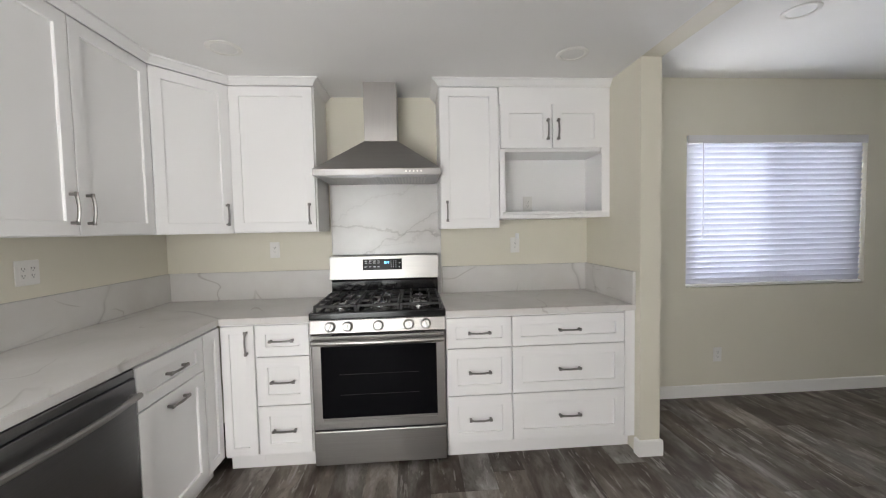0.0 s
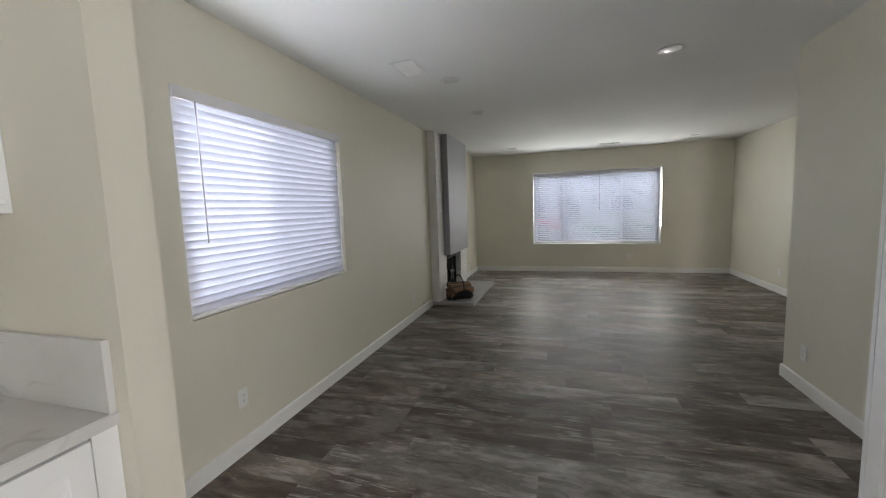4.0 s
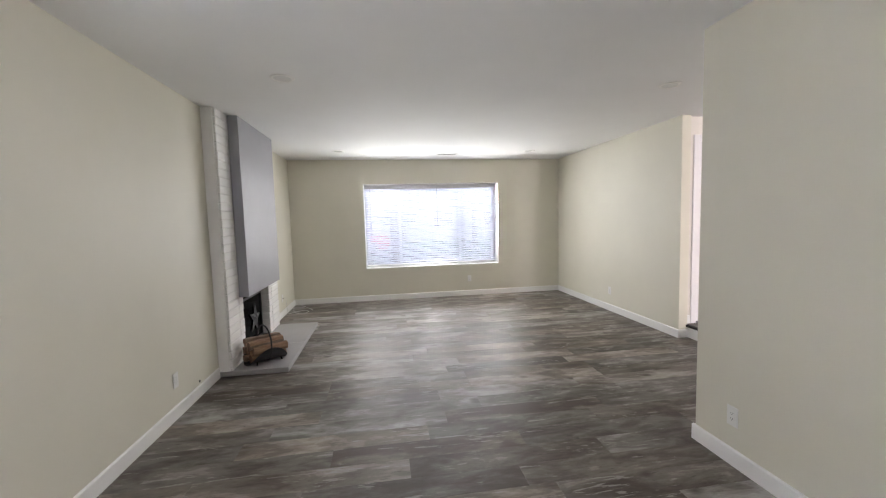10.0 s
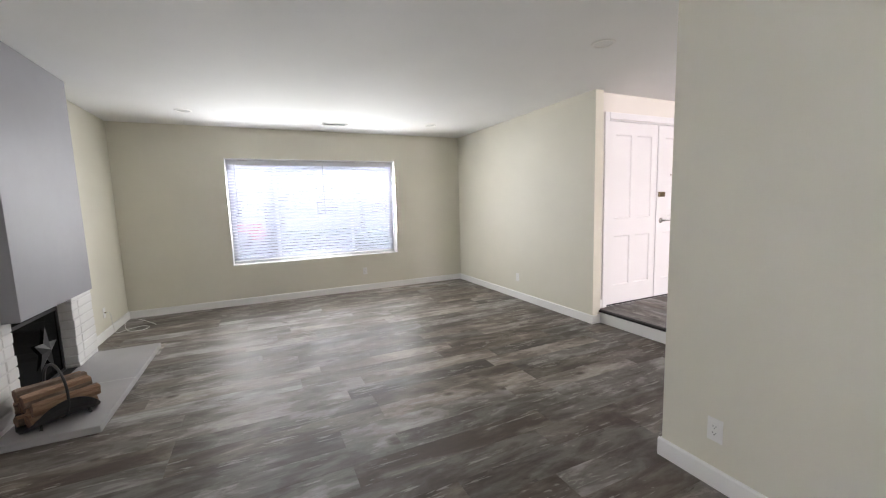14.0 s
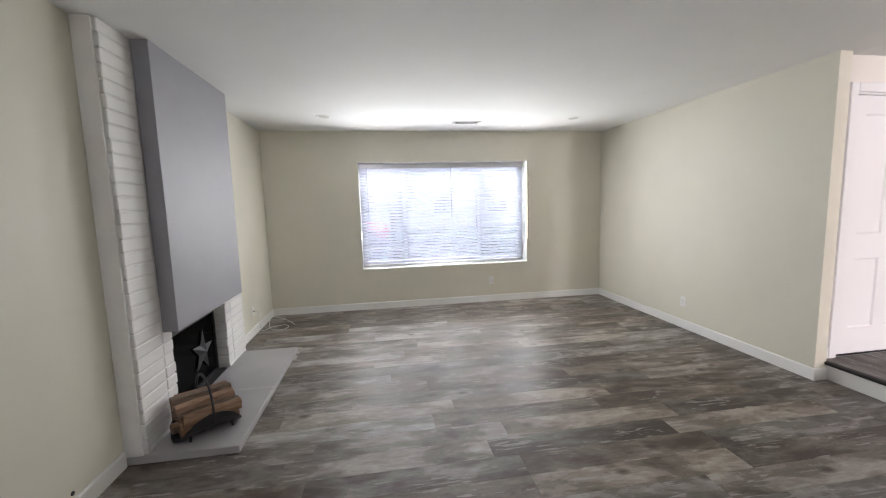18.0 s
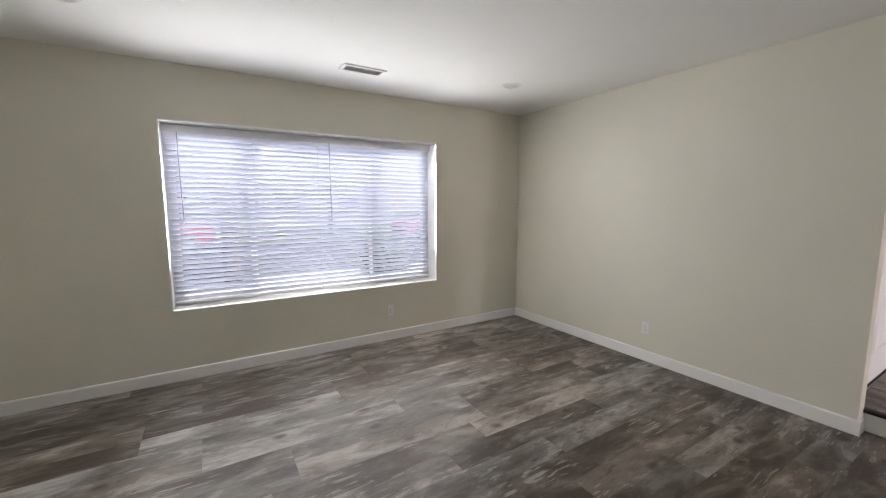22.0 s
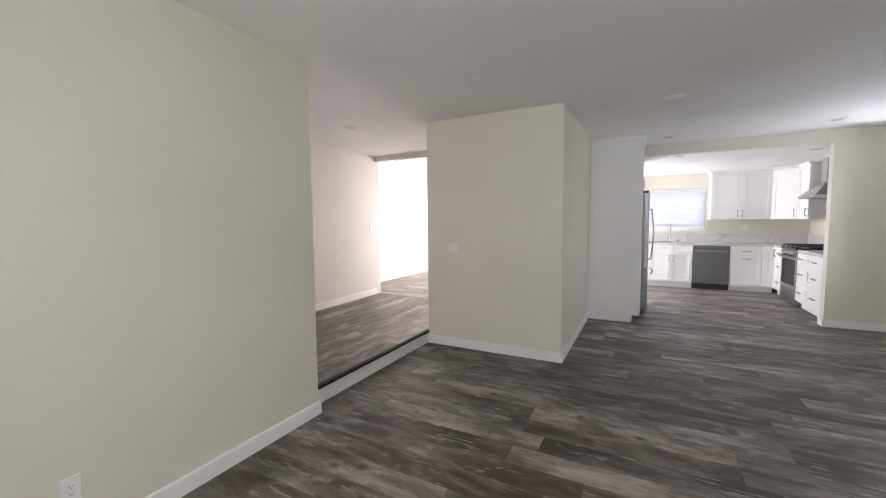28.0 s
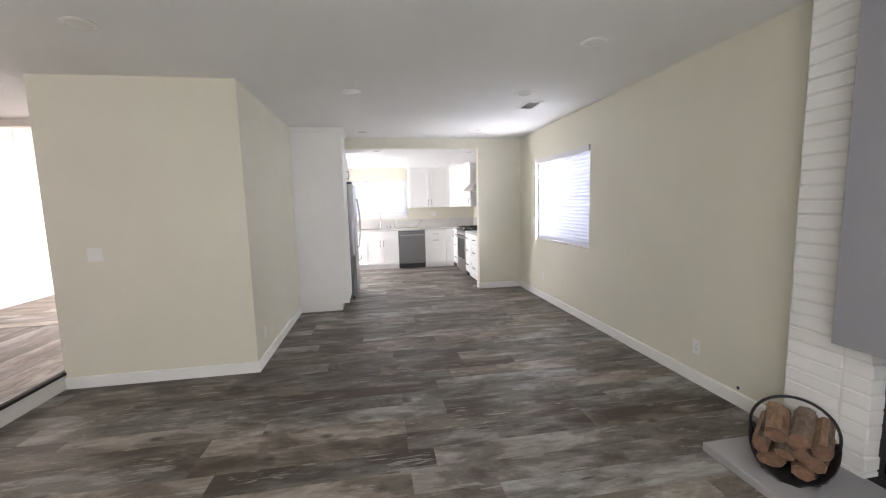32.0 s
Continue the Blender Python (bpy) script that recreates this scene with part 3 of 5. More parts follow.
# ---- windows and blinds ----
def screen_mat():
    """Fine grey insect mesh: mostly open, the rest dull dark wire."""
    m, nt, bs = nodes_of("insect_mesh")
    bs.inputs["Base Color"].default_value, bs.inputs["Roughness"].default_value = (0.10, 0.105, 0.11, 1), 0.7
    tr, mx = nt.nodes.new("ShaderNodeBsdfTransparent"), nt.nodes.new("ShaderNodeMixShader")
    mx.inputs[0].default_value = 0.24
    nt.links.new(tr.outputs[0], mx.inputs[1])
    nt.links.new(bs.outputs[0], mx.inputs[2])
    nt.links.new(mx.outputs[0], nt.nodes["Material Output"].inputs["Surface"])
    return m


MESH = screen_mat()


def window(name, m, w, h, depth, label, splits=(0.5,), screens=()):
    """A sliding window in an opening w x h; local x along it, y outwards, origin at its lower corner. The frame sits at depth.
    splits: where the sashes meet, as shares of the width; screens: the sashes with insect mesh outside."""
    root = new(name)
    root.matrix_world = m
    tagged(root, label, "window", "", "structure")
    y0, y1, f = depth, depth + 0.06, 0.045
    bm = bmesh.new()
    box(bm, 0, w, y0, y1, 0, f)
    box(bm, 0, w, y0, y1, h - f, h)
    box(bm, 0, f, y0, y1, f, h - f)
    box(bm, w - f, w, y0, y1, f, h - f)
    part("window_frame", bm, VINYLFRAME, root)
    cuts = [f - 0.025, *[w * q for q in splits], w - f + 0.025]
    for i, (a, b) in enumerate(zip(cuts, cuts[1:])):
        x0, x1, y = a - 0.025 if i else f, b + 0.025 if i < len(splits) else w - f, y0 + (0.008 if i % 2 == 0 else 0.034)
        bm = bmesh.new()
        s = 0.04
        box(bm, x0, x1, y, y + 0.02, f, f + s)
        box(bm, x0, x1, y, y + 0.02, h - f - s, h - f)
        box(bm, x0, x0 + s, y, y + 0.02, f + s, h - f - s)
        box(bm, x1 - s, x1, y, y + 0.02, f + s, h - f - s)
        sash = part("sash", bm, VINYLFRAME, root)
        pane = part("pane", one(x0 + s, x1 - s, y + 0.008, y + 0.012, f + s, h - f - s), GLASS, sash)
        pane.visible_shadow = False
        if i in screens:
            part("insect_screen", one(x0 + 0.01, x1 - 0.005, y1 + 0.004, y1 + 0.005, f + 0.01, h - f - 0.01), MESH, root, "fine grey insect screen")
    return root


SLATS = {}


def slat_mesh(w, chord=0.05):
    """One slat, slightly arched, its length along x."""
    key = round(w, 4)
    if key not in SLATS:
        bm = bmesh.new()
        n, t = 5, 0.0022
        prof = [(chord * (i / (n - 1) - 0.5), 0.0035 * (1 - (2 * i / (n - 1) - 1) ** 2)) for i in range(n)]
        poly = prof + [(u, v - t) for u, v in reversed(prof)]
        extrude_poly(bm, poly, 0, w, lambda u, v, d: (d, u, v))
        SLATS[key] = mesh_of("slat", bm, SLAT, True)
    return SLATS[key]


def blind(m, w, h, pitch, tilt, wand_x, label, valance=0.065):
    """A faux-wood blind hanging in its opening; local x along it, y outwards, origin at its lower corner."""
    root = thing("window_blind", m, label, "window blind", "window blinds")
    part("headrail", one(0.002, w - 0.002, -0.012, 0.045, h - 0.045, h - 0.002, 0.002), SLAT, root)
    bm = one(0, w, -0.028, -0.014, h - valance, h - 0.001, 0.003, 2)
    part("valance", bm, VALANCE, root, "pale grey moulded valance")
    part("bottom_rail", one(0.004, w - 0.004, -0.008, 0.038, 0, 0.018, 0.004, 2), PLASTIC, root)
    me = slat_mesh(w - 0.001)
    z = 0.018 + pitch * 0.6
    k = 0
    while z < h - 0.055:
        ob = part("slat", me, None, root, "", pose(0.0005, 0.015, z, tilt + 0.06 * math.sin(k * 1.7), 0.0, 0))
        z += pitch
        k += 1
    cords = max(2, round(w / 0.55) + 1)
    for i in range(cords):
        x = 0.09 + (w - 0.18) * i / (cords - 1)
        bm = bmesh.new()
        ring_sweep(bm, [(x, 0.042, 0.012), (x, 0.042, h - 0.04)], 0.0011, 5)
        part("ladder_cord", bm, CABLE, root)
    bm = ring_sweep(bmesh.new(), [(wand_x, -0.036, h - 0.06), (wand_x, -0.038, h - 0.30), (wand_x + 0.006, -0.034, h - 0.80)], 0.0042, 6)
    part("tilt_wand", bm, WANDMAT, root, "thin grey plastic tilt wand", smooth=True)
    return root


VALANCE = paint("valance_vinyl", (0.72, 0.715, 0.73), 0.5, 0.02, 0, 100)
WANDMAT = plain("wand_plastic", (0.30, 0.30, 0.33), 0.35)

# north window
nw = NWIN
window("window_1", pose(nw[0], NY, nw[2]), nw[1] - nw[0], nw[3] - nw[2], 0.075, "white vinyl sliding window behind a closed blind", screens=(1,))
blind(pose(nw[0] + 0.008, NY + 0.016, nw[2] + 0.006), nw[1] - nw[0] - 0.016, nw[3] - nw[2] - 0.008, 0.0435, -73, 0.115, "white faux-wood blind over the dining window, slats nearly closed")

# east window, two blinds side by side in a deep white reveal
ew = EWIN
window("window_2", pose(EX, ew[1], ew[2], 0, 0, -90), ew[1] - ew[0], ew[3] - ew[2], 0.195, "large white sliding window facing the street", (0.26, 0.72))
bw = (ew[1] - ew[0] - 0.0372) / 2
blind(pose(EX + 0.145, ew[1] - 0.018, ew[2] + 0.03, 0, 0, -90), bw, ew[3] - ew[2] - 0.045, 0.0435, -47.5, 0.10, "white faux-wood blind, half open, on the big window")
blind(pose(EX + 0.145, ew[1] - 0.0192 - bw, ew[2] + 0.03, 0, 0, -90), bw, ew[3] - ew[2] - 0.045, 0.0435, -47.5, 0.10, "white faux-wood blind, half open, on the big window")
bm = bmesh.new()
for z0, z1, y0, y1 in ((ew[2], ew[2] + 0.010, ew[0], ew[1]), (ew[3] - 0.010, ew[3], ew[0], ew[1]), (ew[2], ew[3], ew[0], ew[0] + 0.010), (ew[2], ew[3], ew[1] - 0.010, ew[1])):
    box(bm, EX - 0.006, EX + 0.193, y0, y1, z0, z1)
structure("trim_window_reveal", bm, TRIM, "white painted window reveal", "trim")

# window over the sink
kw = KWIN
window("window_3", pose(WX, kw[0], kw[2], 0, 0, 90), kw[1] - kw[0], kw[3] - kw[2], 0.075, "white sliding window over the sink")
blind(pose(WX - 0.016, kw[0] + 0.008, kw[2] + 0.09, 0, 0, 90), kw[1] - kw[0] - 0.016, kw[3] - kw[2] - 0.1, 0.0435, -50, 0.10, "white faux-wood blind over the sink window")


# ---- kitchen ----
def shaker(bm, x0, x1, z0, z1, t=0.02, rail=0.06, sink=0.012, e=0.0015):
    """A shaker front facing -y: a frame round a sunk panel, eased edges; its back lies at y 0."""
    def loop(ix, y):
        return [bm.verts.new(p) for p in ((x0 + ix, y, z0 + ix), (x1 - ix, y, z0 + ix), (x1 - ix, y, z1 - ix), (x0 + ix, y, z1 - ix))]
    loops = [loop(0, 0), loop(0, -t + e), loop(e, -t), loop(rail - 0.002, -t), loop(rail, -t + 0.003), loop(rail, -t + sink)]
    for a, b in zip(loops, loops[1:]):
        for k in range(4):
            bm.faces.new((a[k], a[(k + 1) % 4], b[(k + 1) % 4], b[k]))
    bm.faces.new(loops[-1])
    bm.faces.new(list(reversed(loops[0])))
    return bm


PULLS = {}


def pull(parent, x, z, length, upright, y=-0.02):
    """An arched satin-nickel bar pull, its middle at x, z of a front."""
    if length not in PULLS:
        bm = bmesh.new()
        n = 13
        path = [(length * (i / (n - 1) - 0.5), -0.024 - 0.010 * math.cos(math.pi * (i / (n - 1) - 0.5)), 0) for i in range(n)]
        ring_sweep(bm, path, 0.0072, 8, squash=0.75)
        for s in (-1, 1):
            cx = s * (length / 2 - 0.008)
            box(bm, cx - 0.0065, cx + 0.0065, -0.026, 0, -0.006, 0.006, 0.0015)
            box(bm, cx - 0.009, cx + 0.009, -0.031, -0.021, -0.0085, 0.0085, 0.002)
        PULLS[length] = mesh_of("handle", bm, NICKEL, True)
    return part("handle", PULLS[length], None, parent, "satin nickel bar handle", pose(x, y, z, 0, 90 if upright else 0, 0))


def fronts(root, rows, gap=0.003):
    """Doors and drawers of a unit. Rows: kind, x0, x1, z0, z1, handle (x, z, upright or None), rail."""
    for kind, x0, x1, z0, z1, h, rail in rows:
        cx, cz = (x0 + x1) / 2, (z0 + z1) / 2
        bm = shaker(bmesh.new(), x0 - cx + gap / 2, x1 - cx - gap / 2, z0 - cz + gap / 2, z1 - cz - gap / 2, rail=rail)
        ob = part(kind, bm, CAB, root, "", pose(cx, -0.001, cz))
        if h:
            pull(ob, h[0] - cx, h[1] - cz, 0.135, h[2])


def base_unit(m, w, rows, label, depth=0.61, toe=0.1, top=0.877):
    root = thing("base_cabinet", m, label, "cabinet", "kitchen base cabinets")
    bm = bmesh.new()
    box(bm, 0, w, 0, depth, toe, top)
    part("body", bm, CAB, root)
    part("toe_kick", one(0, w, 0.06, 0.075, 0.0, toe), CAB, root)
    fronts(root, rows)
    return root


BF = KNY - 0.648      # front of the north base cabinets
# right of the range
base_unit(pose(0.318, BF, 0), 0.389, [
    ("drawer", 0.002, 0.387, 0.690, 0.871, (0.194, 0.783, False), 0.054),
    ("drawer", 0.002, 0.387, 0.405, 0.687, (0.194, 0.546, False), 0.060),
    ("drawer", 0.002, 0.387, 0.118, 0.402, (0.194, 0.262, False), 0.060)], "white shaker drawer unit beside the range")
r2 = base_unit(pose(0.708, BF, 0), 0.762, [
    ("drawer", 0.002, 0.696, 0.690, 0.871, (0.348, 0.783, False), 0.054),
    ("drawer", 0.002, 0.696, 0.405, 0.687, (0.348, 0.546, False), 0.060),
    ("drawer", 0.002, 0.696, 0.118, 0.402, (0.348, 0.262, False), 0.060)], "wide white shaker drawer unit beside the stub wall")
part("filler", one(0.699, 0.761, -0.018, -0.001, 0.1, 0.88), CAB, r2)
# left of the range
base_unit(pose(-0.773, BF, 0), 0.304, [
    ("drawer", 0.002, 0.300, 0.690, 0.871, (0.151, 0.783, False), 0.054),
    ("drawer", 0.002, 0.300, 0.405, 0.687, (0.151, 0.546, False), 0.060),
    ("drawer", 0.002, 0.300, 0.118, 0.402, (0.151, 0.262, False), 0.060)], "narrow white shaker drawer unit in the corner")
base_unit(pose(-0.966, BF, 0), 0.192, [
    ("door", 0.004, 0.188, 0.118, 0.871, (0.150, 0.775, True), 0.045)], "narrow white shaker corner door")
# west run, fronts towards the east
WF = WX + 0.640


def west(y):
    return pose(WF, y, 0, 0, 0, 90)


base_unit(west(2.218), 0.488, [
    ("drawer", 0.002, 0.486, 0.690, 0.871, (0.244, 0.783, False), 0.054),
    ("door", 0.002, 0.486, 0.118, 0.687, (0.244, 0.635, False), 0.06)], "white shaker unit with drawer and pull-out door")
base_unit(west(2.708), 0.192, [("door", 0.003, 0.170, 0.118, 0.871, None, 0.05)], "white shaker corner door without a handle")
base_unit(west(0.818), 0.782, [
    ("drawer", 0.002, 0.399, 0.715, 0.871, None, 0.045), ("drawer", 0.401, 0.780, 0.715, 0.871, None, 0.045),
    ("door", 0.002, 0.399, 0.118, 0.712, (0.362, 0.60, True), 0.06), ("door", 0.401, 0.780, 0.118, 0.712, (0.438, 0.60, True), 0.06)],
    "white shaker sink unit with two doors")
base_unit(west(0.03), 0.786, [
    ("door", 0.002, 0.392, 0.118, 0.871, (0.354, 0.775, True), 0.06), ("door", 0.394, 0.784, 0.118, 0.871, (0.432, 0.775, True), 0.06)],
    "white shaker base unit with two doors")

# worktops
CT, CB = 0.916, 0.880


def worktop(label, poly):
    root = thing("worktop", pose(0, 0, 0), label, "countertop")
    bm = bmesh.new()
    extrude_poly(bm, poly, CB, CT, lambda u, v, d: (u, v, d))
    bmesh.ops.bevel(bm, geom=[e for e in bm.edges if abs(e.verts[0].co.z - e.verts[1].co.z) < 1e-6], offset=0.003, segments=2, affect="EDGES")
    part("slab", bm, QUARTZ, root)
    return root


CF = KNY - 0.676
wt = worktop("white veined quartz worktop with a low upstand", [(0.316, CF), (SWX - 0.001, CF), (SWX - 0.001, KNY - 0.001), (0.316, KNY - 0.001)])
part("upstand", one(0.345, SWX - 0.022, KNY - 0.021, KNY - 0.001, CT, CT + 0.20, 0.002), QUARTZ, wt)
part("side_upstand", one(SWX - 0.021, SWX - 0.001, CF + 0.003, KNY - 0.001, CT, CT + 0.20, 0.002), QUARTZ, wt)
WCF = WX + 0.662
wt = worktop("L-shaped white veined quartz worktop with a low upstand", [(WX + 0.001, 0.01), (WCF, 0.01), (WCF, CF), (-0.468, CF), (-0.468, KNY - 0.001), (WX + 0.001, KNY - 0.001)])
part("upstand", one(WX + 0.022, -0.462, KNY - 0.021, KNY - 0.001, CT, CT + 0.20, 0.002), QUARTZ, wt)
part("side_upstand", one(WX + 0.001, WX + 0.021, 0.01, KNY - 0.001, CT, CT + 0.20, 0.002), QUARTZ, wt)
sp = thing("splashback", pose(-0.458, KNY, 0), "white quartz splashback panel with grey veins behind the range", "splashback")
part("panel", one(0, 0.797, -0.02, -0.001, CT, 1.84, 0.0015), panel_mat(), sp)
for x in (-0.0022, 0.7974):
    part("sealant_bead", one(x, x + 0.0018, -0.018, -0.001, CT + 0.002, 1.80), PLASTIC, sp, "thin white sealant bead")


# upper cabinets
def crown(root, pts, z, closed_ends=True):
    """Crown moulding along the front line of uppers, flaring outwards as it climbs to the ceiling."""
    prof = [(0.0, 0.0), (0.006, 0.0), (0.010, 0.008), (0.034, 0.034), (0.042, 0.037), (0.042, KH - z), (0.0, KH - z)]
    bm = bmesh.new()
    rows = []
    for i, p in enumerate(pts):
        p = Vector(p)
        dirs = []
        if i:
            dirs.append((p - Vector(pts[i - 1])).normalized())
        if i < len(pts) - 1:
            dirs.append((Vector(pts[i + 1]) - p).normalized())
        ns = [Vector((d.y, -d.x)) for d in dirs]
        n = sum(ns, Vector((0, 0))).normalized()
        k = 1 / max(0.3, n.dot(ns[0]))
        rows.append([bm.verts.new((p.x + n.x * k * u, p.y + n.y * k * u, z + v)) for u, v in prof])
    for a, b in zip(rows, rows[1:]):
        for k in range(len(prof)):
            bm.faces.new((a[k], b[k], b[(k + 1) % len(prof)], a[(k + 1) % len(prof)]))
    bm.faces.new(rows[0])
    bm.faces.new(list(reversed(rows[-1])))
    bmesh.ops.recalc_face_normals(bm, faces=bm.faces[:])
    return part("crown_moulding", bm, CAB, root)


UF, UB, UT = KNY - 0.335, 1.397, 2.318
UWX = WX + 0.335


def upper(m, w, rows, label, depth=0.333, zb=UB):
    root = thing("wall_cabinet", m, label, "cabinet", "kitchen wall cabinets")
    part("body", one(0, w, 0, depth, zb, UT), CAB, root)
    fronts(root, rows)
    return root


u = upper(pose(-0.998, UF, 0), 0.518, [("door", 0.002, 0.516, UB + 0.003, UT - 0.002, (0.480, UB + 0.115, True), 0.06)], "white shaker wall cabinet beside the hood")
crown(u, [(0.0, -0.02), (0.518, -0.02), (0.518, 0.333)], UT)
part("side_panel", one(0.519, 0.523, 0.002, 0.333, UB, UT), CAB, u)
u = upper(pose(0.324, UF, 0), 0.392, [("door", 0.002, 0.388, UB + 0.003, UT - 0.002, (0.040, UB + 0.115, True), 0.06)], "tall white shaker wall cabinet next to the hood")
crown(u, [(0.0, 0.333), (0.0, -0.02), (0.392, -0.02)], UT)
# open microwave cabinet with two small doors above
mw = thing("microwave_cabinet", pose(0.717, UF, 0), "white wall cabinet with an open microwave niche", "cabinet", "kitchen wall cabinets")
W, Z0, ZS = 0.753, 1.458, 1.900
for x in (0.0, W - 0.018):
    part("side_panel", one(x, x + 0.018, 0, 0.333, Z0, UT), CAB, mw)
part("body", one(0.0185, W - 0.0185, 0.0, 0.333, ZS, UT), CAB, mw)
part("bottom_panel", one(0.0185, W - 0.0185, 0.02, 0.333, Z0, Z0 + 0.02), CAB, mw)
part("back_panel", one(0.0185, W - 0.0185, 0.315, 0.333, Z0 + 0.02, ZS), CAB, mw)
part("shelf", one(0.02, W - 0.02, -0.045, 0.02, Z0 + 0.022, Z0 + 0.040, 0.003), CAB, mw)
bm = bmesh.new()
box(bm, 0.0, 0.038, -0.02, -0.001, Z0, ZS + 0.01)
box(bm, W - 0.055, W, -0.02, -0.001, Z0, UT)
box(bm, 0.0, W - 0.055, -0.02, -0.001, 2.205, UT)
box(bm, 0.038, W - 0.055, -0.02, -0.001, Z0, Z0 + 0.021)
part("face_frame", bm, CAB, mw)
fronts(mw, [("door", 0.004, 0.351, 1.916, 2.204, (0.317, 2.035, True), 0.06), ("door", 0.353, 0.700, 1.916, 2.204, (0.387, 2.035, True), 0.06)])
for d in mw.children:
    if d.name.startswith("door"):
        d.location.y = -0.020
crown(mw, [(0.0, -0.022), (W, -0.022)], UT)
# west uppers and the diagonal corner
u = upper(pose(UWX, 1.905, 0, 0, 0, 90), 0.975, [
    ("door", 0.002, 0.484, UB + 0.003, UT - 0.002, (0.444, UB + 0.115, True), 0.06), ("door", 0.486, 0.973, UB + 0.003, UT - 0.002, (0.528, UB + 0.115, True), 0.06)],
    "white shaker wall cabinet with two doors over the worktop")
crown(u, [(0.0, 0.333), (0.0, -0.02), (0.975, -0.02)], UT)
dg = thing("wall_cabinet", pose(UWX, 2.880, 0, 0, 0, 45), "white shaker diagonal corner wall cabinet", "cabinet", "kitchen wall cabinets")
dl = math.hypot(-1.000 - UWX, UF - 2.880)
ang = math.degrees(math.atan2(UF - 2.880, -1.000 - UWX))
dg.matrix_world = pose(UWX, 2.880, 0, 0, 0, ang)
ca, sa = math.cos(radians(-ang)), math.sin(radians(-ang))


def loc(x, y):
    return ((x - UWX) * ca - (y - 2.880) * sa, (x - UWX) * sa + (y - 2.880) * ca)


bm = bmesh.new()
extrude_poly(bm, [loc(UWX, 2.880), loc(-1.000, UF), loc(-1.000, KNY - 0.002), loc(WX + 0.002, KNY - 0.002), loc(WX + 0.002, 2.880)], UB, UT, lambda a, b, d: (a, b, d))
part("body", bm, CAB, dg)
fronts(dg, [("door", 0.012, dl - 0.012, UB + 0.003, UT - 0.002, (dl - 0.055, UB + 0.115, True), 0.06)])
crown(dg, [(0.0, -0.02), (dl, -0.02)], UT)


# ---- range ----
RX0, RX1 = -0.463, 0.312
RW = RX1 - RX0
RF = 2.872            # front of the oven door
rg = thing("gas_range", pose(RX0, RF, 0), "stainless steel gas range with black cooktop", "stove")
RD = KNY - 0.03 - RF
bm = bmesh.new()
box(bm, 0.0, RW, 0.045, RD, 0.032, 0.90)
part("body", bm, STEEL_DARK, rg)
bm = shaker(bmesh.new(), 0.003, RW - 0.003, 0.245, 0.800, 0.04, 0.055, 0.003, 0.006)
od = part("oven_door", bm, STEEL, rg, "", pose(0, 0.04, 0))
part("oven_window", one(0.055, RW - 0.055, -0.0405, -0.036, 0.315, 0.735, 0.0), BLACK_GLASS, od, "black oven glass")
part("door_seam", one(0.02, RW - 0.02, -0.0415, -0.0405, 0.795, 0.799), GAP, od)
rk = bmesh.new()
for z in (0.45, 0.57):
    ring_sweep(rk, [(0.16, -0.0408, z), (RW - 0.16, -0.0408, z)], 0.0012, 4)
part("oven_rack", rk, RACK, od)
n = 15
bm = ring_sweep(bmesh.new(), [(0.012 + (RW - 0.024) * i / (n - 1), -0.078 - 0.016 * math.sin(math.pi * i / (n - 1)), 0.768) for i in range(n)], 0.0165, 12, squash=1.0)
for s in (0.03, RW - 0.03):
    box(bm, s - 0.014, s + 0.014, -0.080, -0.039, 0.755, 0.781, 0.003)
part("handle", bm, STEEL, od, "long bowed steel handle", smooth=True)
part("storage_drawer", one(0.004, RW - 0.004, 0.002, 0.045, 0.034, 0.236, 0.005, 2), STEEL, rg)
part("drawer_gap", one(0.004, RW - 0.004, 0.012, 0.044, 0.2365, 0.2445), GAP, rg)
for x in (0.05, RW - 0.05):
    for y in (0.07, RD - 0.06):
        part("foot", lathe(bmesh.new(), [(0.016, 0.0), (0.016, 0.02), (0.01, 0.032)], 12), DARKPLASTIC, rg, "", pose(x, y, 0))
# sloped control panel
bm = bmesh.new()
extrude_poly(bm, [(0.008, 0.806), (-0.006, 0.815), (0.010, 0.884), (0.06, 0.890), (0.06, 0.806)], 0.0, RW, lambda a, b, d: (d, a, b))
cp = part("control_panel", bm, STEEL, rg)
part("vent_slot", one(0.12, RW - 0.12, -0.0005, 0.004, 0.7995, 0.8045), GAP, rg)
for i, x in enumerate((0.115, 0.213, RW / 2, RW - 0.213, RW - 0.115)):
    m = Matrix.Translation((x, 0.001, 0.849)) @ pose(0, 0, 0, 90 - 12, 0, 0)
    kn = part("knob", lathe(bmesh.new(), [(0.031, 0.0), (0.031, 0.006), (0.0265, 0.009), (0.026, 0.030), (0.021, 0.034)], 24), KNOB, rg, "round steel control knob", m, True)
    part("grip", one(-0.006, 0.006, -0.0215, 0.0215, 0.033, 0.042, 0.002), KNOB, kn, "", pose(0, 0, 0, 0, 0, 12 * (i - 2)))
# cooktop, burners and grates
bm = bmesh.new()
box(bm, -0.003, RW + 0.003, -0.012, RD - 0.05, 0.892, 0.936, 0.008, 2)
part("cooktop", bm, BLACK_GLOSS, rg, "glossy black enamel cooktop")
